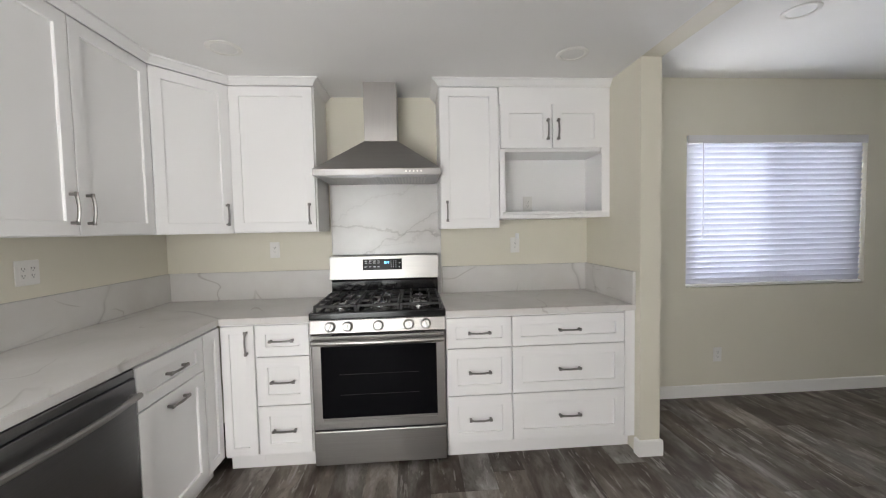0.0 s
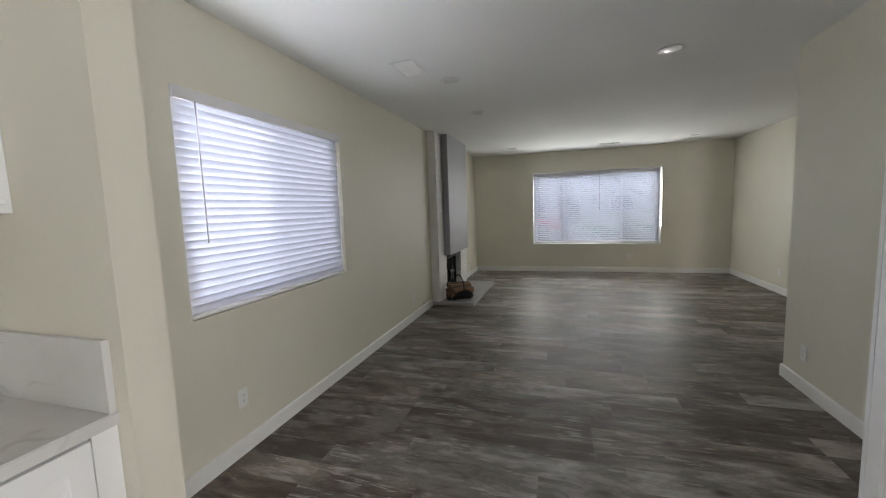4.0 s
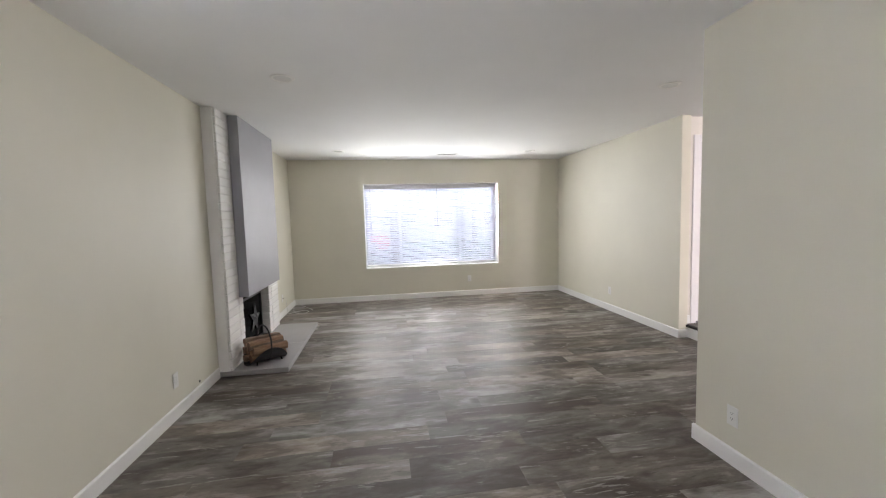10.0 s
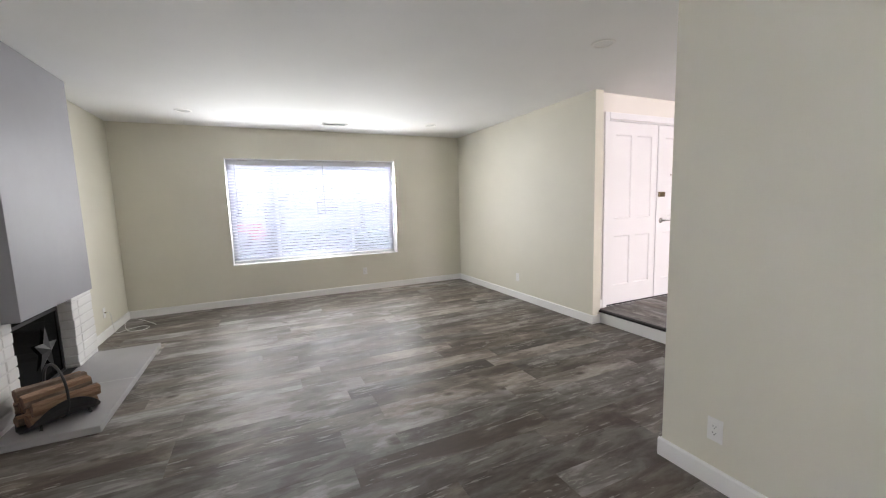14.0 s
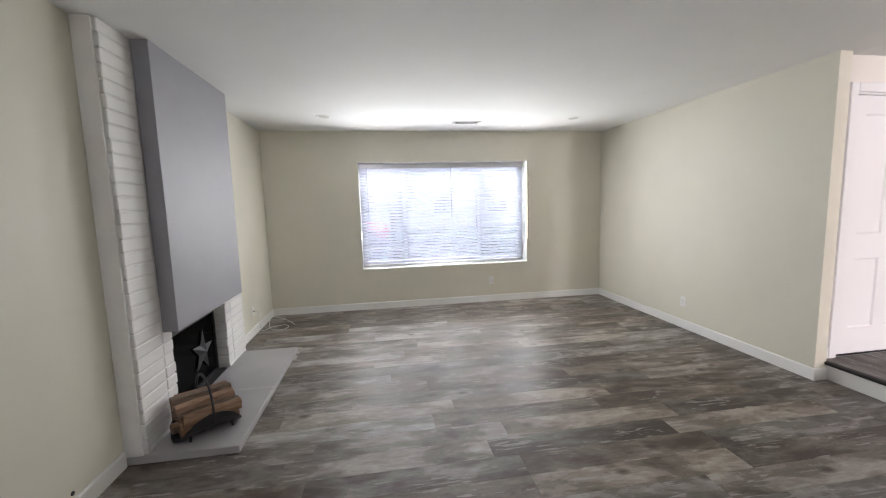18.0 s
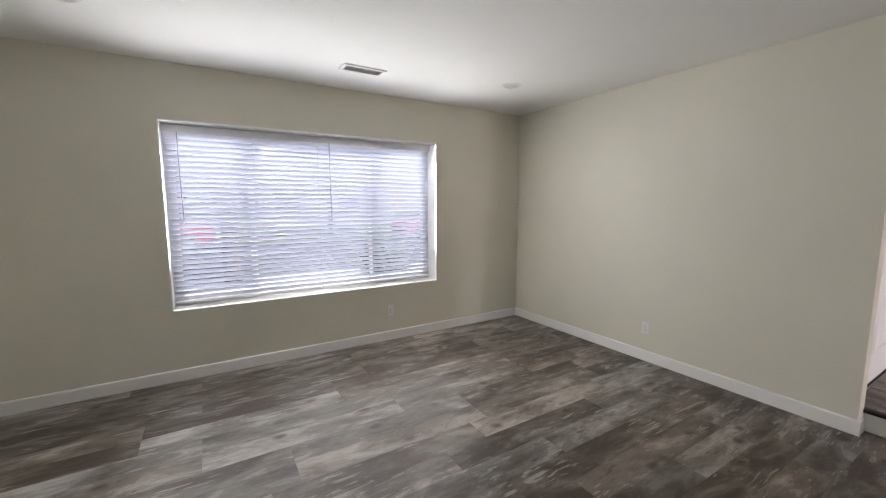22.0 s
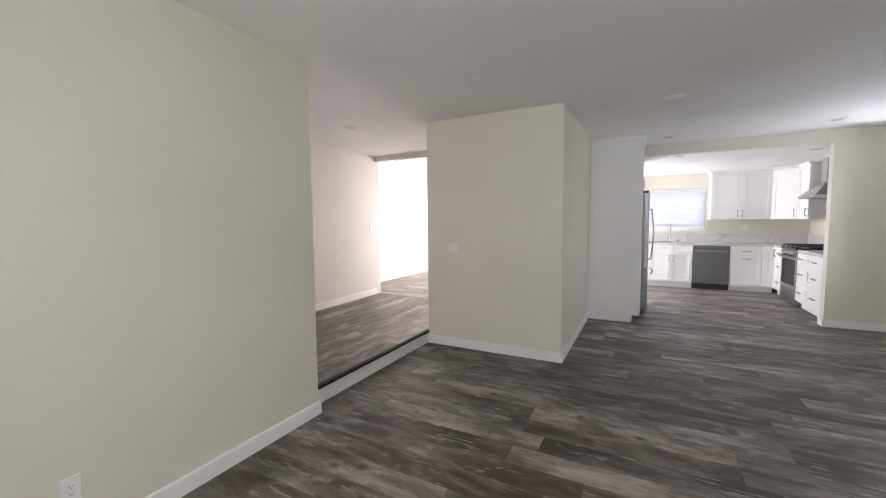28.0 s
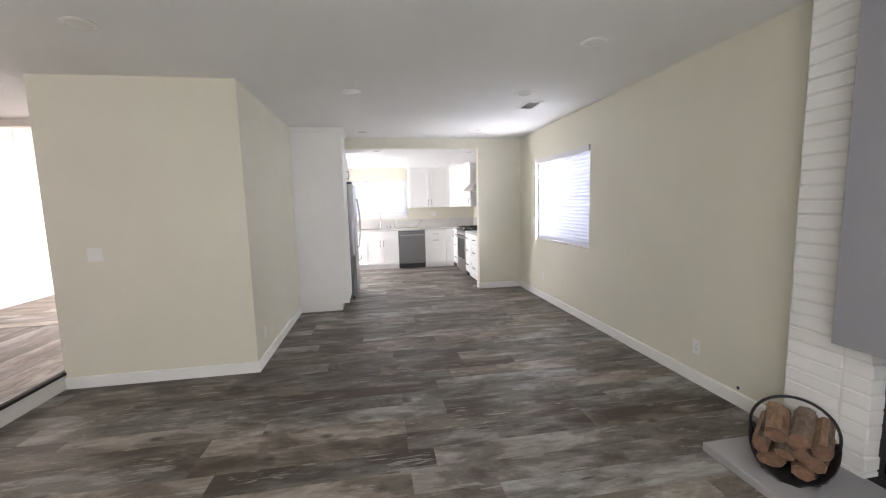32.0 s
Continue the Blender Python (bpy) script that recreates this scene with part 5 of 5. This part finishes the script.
part("threshold", one(0.012, DW - 0.012, 0.002, 0.12, 0.0, 0.012, 0.003), NOSING, fdoor)


def leaf(x0, x1):
    """A door leaf with four sunk panels, facing -y."""
    w, h = x1 - x0, DH - 0.03
    bm = bmesh.new()
    us = [0, 0.115, w / 2 - 0.045, w / 2 + 0.045, w - 0.115, w]
    vs = [0, 0.22, 0.80, 1.00, h - 0.14, h]
    t, s, b = 0.040, 0.011, 0.012
    back = [bm.verts.new(p) for p in ((0, t, 0), (w, t, 0), (w, t, h), (0, t, h))]
    bm.faces.new(list(reversed(back)))
    for i in range(5):
        for j in range(5):
            u0, u1, v0, v1 = us[i], us[i + 1], vs[j], vs[j + 1]
            q = [bm.verts.new((u, 0, v)) for u, v in ((u0, v0), (u1, v0), (u1, v1), (u0, v1))]
            if i in (1, 3) and j in (1, 3):
                p = [bm.verts.new((u, s, v)) for u, v in ((u0 + b, v0 + b), (u1 - b, v0 + b), (u1 - b, v1 - b), (u0 + b, v1 - b))]
                for k in range(4):
                    bm.faces.new((q[k], q[(k + 1) % 4], p[(k + 1) % 4], p[k]))
                bm.faces.new(p)
            else:
                bm.faces.new(q)
    edge = [bm.verts.new(p) for p in ((0, 0, 0), (w, 0, 0), (w, 0, h), (0, 0, h))]
    for k in range(4):
        bm.faces.new((edge[k], back[k], back[(k + 1) % 4], edge[(k + 1) % 4]))
    bmesh.ops.remove_doubles(bm, verts=bm.verts[:], dist=1e-5)
    bmesh.ops.recalc_face_normals(bm, faces=bm.faces[:])
    return bm


mid = DW / 2
part("door_leaf", leaf(0.014, mid - 0.002), DOORPAINT, fdoor, "", pose(0.014, 0.012, 0.014))
l2 = part("door_leaf", leaf(mid + 0.002, DW - 0.014), DOORPAINT, fdoor, "", pose(mid + 0.002, 0.012, 0.014))
part("astragal", one(mid - 0.022, mid + 0.004, 0.000, 0.0115, 0.014, DH - 0.018, 0.002), DOORPAINT, fdoor)
for z in (0.28, 1.05, 1.82):
    for x in (0.006, DW - 0.022):
        part("hinge", one(x, x + 0.014, 0.002, 0.0112, z, z + 0.10, 0.002), PLASTIC, fdoor)
part("deadbolt", one(0.0, 0.115, -0.026, 0.0, 1.235, 1.295, 0.010, 2), BRASS, l2, "aged brass deadbolt lock")
part("rose", lathe(bmesh.new(), [(0.032, 0), (0.032, 0.006), (0.022, 0.012), (0.012, 0.016), (0.012, 0.045)], 20), NICKEL, l2, "", pose(0.075, 0, 0.945, 90, 0, 0), True)
part("lever_handle", ring_sweep(bmesh.new(), [(0.075, -0.045, 0.945), (0.10, -0.05, 0.946), (0.15, -0.05, 0.943), (0.195, -0.046, 0.944)], [0.010, 0.009, 0.008, 0.007], 10), NICKEL, l2, "satin nickel lever handle", smooth=True)
part("peephole", lathe(bmesh.new(), [(0.010, 0), (0.010, 0.004), (0.006, 0.005)], 12), BRASS, l2, "", pose(0.235, 0, 1.50, 90, 0, 0))


# ---- ceiling fittings ----
def downlight(x, y, z):
    ob = thing("downlight", pose(x, y, z), "flush round white recessed ceiling downlight, off", "ceiling light", "recessed downlights")
    part("trim_ring", lathe(bmesh.new(), [(0.062, 0.0), (0.066, -0.006), (0.082, -0.007), (0.088, -0.004), (0.089, 0.0)], 36), PLASTIC, ob, smooth=True)
    part("lens", lathe(bmesh.new(), [(0.064, -0.0005), (0.063, -0.003), (0.0, -0.0045)], 36), LENS, ob, "frosted white lens", smooth=True)


for x, y in ((2.10, 0.98), (2.25, 2.64), (4.12, 0.95), (4.17, 2.64), (5.42, 2.66), (5.36, -0.49), (8.55, 2.61), (8.54, -0.46)):
    downlight(x, y, H)
for x, y in ((-0.825, 2.79), (1.056, 2.81), (1.33, 1.17)):
    downlight(x, y, KH)
downlight(4.66, -2.39, H)


VENTBACK = plain("vent_shadow_box", (0.10, 0.10, 0.10), 0.7)


def ceiling_vent(m, w, d, slats, blade, tilt):
    ob = thing("ceiling_vent", m, "white louvred metal ceiling vent", "air vent", "ceiling vents")
    bm = bmesh.new()
    f = 0.028
    box(bm, -w / 2, w / 2, -d / 2, -d / 2 + f, -0.010, 0, 0.003)
    box(bm, -w / 2, w / 2, d / 2 - f, d / 2, -0.010, 0, 0.003)
    box(bm, -w / 2, -w / 2 + f, -d / 2 + f, d / 2 - f, -0.010, 0)
    box(bm, w / 2 - f, w / 2, -d / 2 + f, d / 2 - f, -0.010, 0)
    part("frame", bm, PLASTIC, ob)
    part("backing", one(-w / 2 + f, w / 2 - f, -d / 2 + f, d / 2 - f, -0.0015, -0.0005), VENTBACK, ob)
    me = mesh_of("louvre", one(-blade, blade, -d / 2 + f, d / 2 - f, -0.0006, 0.0006), PLASTIC)
    for k in range(slats):
        x = -w / 2 + f + (w - 2 * f) * (k + 0.5) / slats
        part("louvre", me, None, ob, "", pose(x, 0, -0.0075, 0, tilt, 0))


ceiling_vent(pose(3.76, 2.87, H), 0.33, 0.19, 10, 0.0105, 36)
ceiling_vent(pose(8.83, 0.865, H, 0, 0, 90), 0.36, 0.16, 14, 0.0085, 52)


# ---- outlets, switches and small things ----
def plate(m, kind, label):
    """A wall plate facing -y, its middle at the origin. kind: outlet, double, switch, rockers, coax."""
    ob = thing("wall_outlet" if kind in ("outlet", "double", "coax") else "light_switch", m, label, "outlet" if kind in ("outlet", "double", "coax") else "light switch", "wall plates")
    w = {"outlet": 0.070, "coax": 0.070, "switch": 0.070, "double": 0.116, "rockers": 0.116}[kind]
    part("cover_plate", one(-w / 2, w / 2, -0.006, -0.0005, -0.0575, 0.0575, 0.003, 2), PLASTIC, ob)
    xs = (-0.023, 0.023) if kind in ("double", "rockers") else (0.0,)
    for x in xs:
        if kind in ("outlet", "double"):
            part("socket_face", one(x - 0.0165, x + 0.0165, -0.0085, -0.0062, -0.0335, 0.0335, 0.001), PLASTIC, ob)
            bm = bmesh.new()
            for z in (0.016, -0.016):
                box(bm, x - 0.0075, x - 0.0055, -0.0092, -0.0086, z, z + 0.008)
                box(bm, x + 0.0055, x + 0.0075, -0.0092, -0.0086, z, z + 0.007)
                box(bm, x - 0.002, x + 0.002, -0.0092, -0.0086, z - 0.008, z - 0.004)
            part("socket_slots", bm, GAP, ob)
        elif kind == "coax":
            part("jack", lathe(bmesh.new(), [(0.006, 0), (0.006, 0.012), (0.0045, 0.012), (0.0045, 0.016)], 12), BRASS, ob, "", pose(0, -0.006, 0, 90, 0, 0))
        else:
            part("rocker", one(x - 0.0165, x + 0.0165, -0.0095, -0.0062, -0.0335, 0.0335, 0.002), PLASTIC, ob)
    return ob


plate(pose(2.56, NY, 0.34), "outlet", "white wall outlet under the dining window")
plate(pose(5.435, NY, 0.287), "outlet", "white wall outlet near the fireplace")
plate(pose(8.60, NY, 0.285), "coax", "white cable jack plate beside the fireplace")
plate(pose(EX, 0.40, 0.32, 0, 0, -90), "outlet", "white wall outlet under the big window")
plate(pose(7.67, SY, 0.305, 0, 0, 180), "outlet", "white wall outlet on the side wall")
plate(pose(4.16, BY, 0.285, 0, 0, 180), "outlet", "white wall outlet near the corner")
plate(pose(BX, -1.15, 1.115, 0, 0, 90), "rockers", "white double rocker switch near the entry step")
plate(pose(2.96, ESY, 1.29, 0, 0, 180), "switch", "white light switch in the entry")
plate(pose(-0.872, KNY, 1.27), "outlet", "white outlet above the worktop")
plate(pose(0.905, KNY, 1.265), "outlet", "white outlet above the worktop")
plate(pose(1.00, KNY - 0.021, 1.57), "outlet", "white outlet inside the microwave niche")
plate(pose(WX, 2.53, 1.236, 0, 0, 90), "double", "white double outlet above the worktop")
nl = thing("night_light", pose(0.918, KNY - 0.0086, 1.295), "small clear plug-in night light", "night light")
part("body", one(-0.016, 0.016, -0.026, -0.001, -0.014, 0.018, 0.004, 2), PLASTIC, nl)
part("bulb_cover", one(-0.013, 0.013, -0.022, -0.006, 0.0185, 0.060, 0.005, 2), VINYLFRAME, nl)
hole = thing("cable_hole", pose(5.804, NY, 0.126), "small dark cable bushing low on the wall", "bushing")
part("bushing", lathe(bmesh.new(), [(0.011, 0), (0.011, 0.004), (0.006, 0.005)], 14), DARKPLASTIC, hole, "", pose(0, 0, 0, 90, 0, 0))
vb = thing("wall_vent", pose(0.80, -4.20, 2.655, 0, 0, 180), "small white wall vent high up in the next room", "air vent")
part("cover", one(-0.24, 0.24, -0.03, -0.001, -0.095, 0.095, 0.005), PLASTIC, vb)

# loose white cable from the jack, looped on the floor
cb = thing("cable", pose(8.60, NY, 0), "thin white cable looped on the floor", "cable")
cp = [(0.0, -0.024, 0.285), (0.02, -0.05, 0.27), (0.06, -0.05, 0.12), (0.12, -0.06, 0.006), (0.25, -0.14, 0.004), (0.32, -0.26, 0.004), (0.24, -0.34, 0.004), (0.12, -0.30, 0.004), (0.14, -0.16, 0.010), (0.28, -0.10, 0.06), (0.40, -0.12, 0.10), (0.46, -0.22, 0.05), (0.42, -0.33, 0.006), (0.30, -0.40, 0.004)]
fine = []
for i in range(len(cp) - 1):
    p = [Vector(cp[max(0, min(len(cp) - 1, i + k))]) for k in (-1, 0, 1, 2)]
    for s in range(6):
        t = s / 6
        fine.append(0.5 * ((2 * p[1]) + (p[2] - p[0]) * t + (2 * p[0] - 5 * p[1] + 4 * p[2] - p[3]) * t * t + (3 * p[1] - p[0] - 3 * p[2] + p[3]) * t ** 3))
part("wire", ring_sweep(bmesh.new(), [(v.x, v.y, max(v.z, 0.0036)) for v in fine], 0.0032, 6), CABLE, cb, smooth=True)


# ---- outside ----
# door added out of view, where the kitchen fill lamp shines in
window("window_4", pose(0.80, 0.0, 0.0, 0, 0, 180), 1.95, 2.1, 0.06, "unseen sliding glass door added to light the kitchen")
structure("pavement", one(11.0, 15.0, -40, 40, -0.16, -0.13), CONCRETE, "pale sunlit concrete drive before the house", "pavement")
# slab made up to go with the added kitchen door
structure("pavement_patio", one(-3.0, 2.3, -1.55, -0.16, -0.16, -0.05), CONCRETE, "unseen concrete slab added behind the kitchen", "pavement")
structure("road", one(15.2, 23.5, -60, 60, -0.158, -0.14), ASPHALT, "asphalt street outside", "road")


def car(m, label):
    """A parked saloon car, nose along local y."""
    root = thing("car", m, label, "car", "parked cars")
    side = [(-2.15, 0.32), (2.1, 0.32), (2.18, 0.55), (2.05, 0.78), (1.15, 0.90), (-1.35, 0.95), (-2.1, 0.92), (-2.2, 0.6)]
    bm = extrude_poly(bmesh.new(), side, -0.86, 0.86, lambda a, b, d: (d, a, b))
    bmesh.ops.bevel(bm, geom=bm.edges[:], offset=0.06, segments=2, affect="EDGES")
    part("body", bm, CARRED, root, smooth=True)
    roof = [(1.1, 0.88), (0.45, 1.36), (-0.75, 1.40), (-1.5, 0.93)]
    part("cabin", extrude_poly(bmesh.new(), roof, -0.70, 0.70, lambda a, b, d: (d, a, b)), CARGLASS, root, "dark car windows")
    part("roof", extrude_poly(bmesh.new(), [(0.46, 1.365), (0.3, 1.42), (-0.65, 1.45), (-0.77, 1.405)], -0.69, 0.69, lambda a, b, d: (d, a, b)), CARRED, root)
    for x in (-0.80, 0.80):
        for y in (-1.35, 1.35):
            w = part("wheel", lathe(bmesh.new(), [(0.20, -0.09), (0.32, -0.10), (0.33, 0.0), (0.32, 0.10), (0.20, 0.09)], 24), RUBBER, root, "", pose(x, y, 0.33, 0, 90, 0), True)
            part("rim", lathe(bmesh.new(), [(0.19, -0.095), (0.19, 0.095)], 18), STEEL, w)
    for x in (-0.6, 0.6):
        part("headlight", one(x - 0.17, x + 0.17, 2.07, 2.15, 0.58, 0.70, 0.02), PLASTIC, root)
    return root


c = car(pose(21.0, 3.9, -0.14), "red parked car on the street")
copy_thing(c, pose(21.2, -7.3, -0.14))


def leaves(rn, count, spread, size, droop=0.3):
    """Many small pointed leaves scattered in a ragged crown."""
    vs, fs = [], []
    for k in range(count):
        while True:
            p = Vector([rn.uniform(-1, 1) for _ in range(3)])
            if 0.25 < p.length < 1 and noise.noise(p * 2.3 + Vector((7, 1, 3))) > -0.12:
                break
        p = Vector((p.x * spread[0], p.y * spread[1], p.z * spread[2]))
        d = Vector((rn.gauss(0, 1), rn.gauss(0, 1), rn.gauss(-droop, 0.6))).normalized()
        s = d.orthogonal().normalized()
        l = size * rn.uniform(0.6, 1.4)
        i = len(vs)
        vs += [p, p + d * l * 0.5 + s * l * 0.22, p + d * l, p + d * l * 0.5 - s * l * 0.22]
        fs.append((i, i + 1, i + 2, i + 3))
    me = bpy.data.meshes.new("crown")
    me.from_pydata([tuple(v) for v in vs], [], fs)
    me.materials.append(LEAF)
    return me


def tree(m, h, spread, seed, label):
    rn = random.Random(seed)
    root = thing("tree", m, label, "tree", "street trees")
    bm = ring_sweep(bmesh.new(), [(0, 0, 0), (0.04, 0.03, h * 0.5), (0.0, 0.1, h)], [0.17, 0.13, 0.10], 10, up=Vector((0, 1, 0)))
    for k in range(7):
        a = k * 2.4
        tip = Vector((math.cos(a) * spread[0] * 0.6, math.sin(a) * spread[1] * 0.6, h + spread[2] * (0.5 + 0.15 * (k % 3))))
        ring_sweep(bm, [(0.0, 0.1, h * 0.92), Vector((0, 0, h)) * 0.55 + tip * 0.45, tip], [0.08, 0.05, 0.02], 7, up=Vector((1, 0, 0)))
    part("trunk", bm, TRUNK, root, smooth=True)
    part("crown", leaves(rn, 2600, spread, 0.20), None, root, "ragged green crown", pose(0, 0, h + spread[2] * 0.7))


tree(pose(14.4, 1.6, -0.16), 1.9, (1.9, 2.3, 1.4), 3, "leafy street tree on the verge")
tree(pose(25.5, -3.5, -0.16), 2.4, (2.6, 3.0, 2.2), 8, "leafy tree across the street")
tree(pose(26.5, 7.5, -0.16), 2.4, (2.6, 3.4, 2.0), 9, "leafy tree across the street")

# a broad-leaved shrub under the big window
sh = thing("shrub", pose(10.50, 0.02, -0.16), "broad-leaved green shrub below the window", "shrub")
rn = random.Random(12)
for k in range(110):
    a, up = rn.uniform(0, 2 * math.pi), rn.uniform(0.5, 1.55)
    out, w = rn.uniform(0.10, 0.55), rn.uniform(0.030, 0.060)
    bm = bmesh.new()
    d = Vector((math.cos(a), math.sin(a), 0))
    s = Vector((-d.y, d.x, 0))
    foot = Vector((rn.uniform(-0.10, 0.10), rn.uniform(-0.22, 0.22), 0))
    pts = [foot + d * (out * t * t) + Vector((0, 0, up * (t - 0.22 * t ** 4))) for t in (0, 0.45, 0.62, 0.80, 1.0)]
    rows = [[bm.verts.new(p + s * w * q * g + d * 0.010 * abs(q)) for q in (-1, 0, 1)] for p, g in zip(pts, (0.12, 0.14, 0.85, 1.0, 0.06))]
    for r0, r1 in zip(rows, rows[1:]):
        for q in (0, 1):
            bm.faces.new((r0[q], r0[q + 1], r1[q + 1], r1[q]))
    part("leaf_blade", bm, LEAF, sh)

# the house across the street
hs = thing("house", pose(31, 0, -0.16), "pale stucco house across the street", "house")
part("wall", one(0, 8, -9, 9, 0, 2.9), STUCCO, hs)
part("roof", extrude_poly(bmesh.new(), [(-0.7, 2.85), (4, 4.9), (8.7, 2.85)], -9.8, 9.8, lambda a, b, d: (a, d, b)), SHINGLE, hs)
for y in (-6.2, -2.4, 3.6, 6.6):
    wd = part("window", one(-0.06, 0.0, y - 0.8, y + 0.8, 1.0, 2.2), VINYLFRAME, hs)
    part("pane", one(-0.07, -0.061, y - 0.72, y + 0.72, 1.08, 2.12), CARGLASS, wd)
part("door", one(-0.05, 0.0, 0.4, 1.4, 0.1, 2.15), BRASS, hs)


# ---- plank floors, last ----
PWID, PLEN = 0.182, 1.22
PLANKS = {}


def plank_mesh(w, l, mat):
    key = (round(w, 3), round(l, 3), mat.name)
    if key not in PLANKS:
        bm = bmesh.new()
        x, y, e, d = key[0] / 2 - 0.0002, key[1] / 2 - 0.0002, 0.0008, 0.0006
        top = [bm.verts.new((a * (x - e), b * (y - e), 0)) for a, b in ((-1, -1), (1, -1), (1, 1), (-1, 1))]
        mid = [bm.verts.new((a * x, b * y, -d)) for a, b in ((-1, -1), (1, -1), (1, 1), (-1, 1))]
        low = [bm.verts.new((a * x, b * y, -0.009)) for a, b in ((-1, -1), (1, -1), (1, 1), (-1, 1))]
        bm.faces.new(top)
        for a, b in ((mid, top), (low, mid)):
            for k in range(4):
                bm.faces.new((a[k], a[(k + 1) % 4], b[(k + 1) % 4], b[k]))
        PLANKS[key] = mesh_of("plank", bm, mat)
    return PLANKS[key]


def lay(parent, x0, x1, span, z, seed):
    """Rows of planks along y from x0 to x1; span gives the ends of the row at x."""
    rn = random.Random(seed)
    x = x0
    while x < x1 - 0.01:
        w = min(PWID, x1 - x)
        y0, y1 = span(x, x + w)
        y = y0 - rn.choice((0.0, 0.15, 0.30, 0.45, 0.6, 0.75, 0.9, 1.05))
        while y < y1 - 0.01:
            a, b = max(y, y0), min(y + PLEN, y1)
            if b - a > 0.02:
                ob = part("plank", plank_mesh(w, b - a, PLANK), None, parent)
                ob.location = (x + w / 2, (a + b) / 2, z)
            y += PLEN
        x += w


def main_span(a, b):
    lo = 0.01
    if b > 2.36:
        lo = BY - 0.02
    if b > BX:
        lo = ENY - 0.02
    if a > WXE + 0.02:
        lo = SY + 0.002
    return lo, (KNY if b < SEX else NY) - 0.002


lay(bpy.data.objects["floor"], WX + 0.005, EX - 0.002, main_span, 0.0, 3)
rn = random.Random(4)
y = ENY - 0.036
while y > ESY + 0.01:
    w = min(PWID, y - ESY - 0.002)
    x = 2.766 - rn.choice((0.0, 0.2, 0.4, 0.6, 0.8, 1.0))
    while x < DX - 0.012:
        a, b = max(x, 2.766), min(x + PLEN, DX - 0.002)
        if b - a > 0.02:
            ob = part("plank", plank_mesh(b - a, w, PLANK_X), None, bpy.data.objects["floor_entry"])
            ob.location = ((a + b) / 2, y - w / 2, STEP)
        x += PLEN
    y -= w
lay(bpy.data.objects["floor_entry"], -0.9, 2.74, lambda a, b: (-4.19, -1.75), STEP, 6)
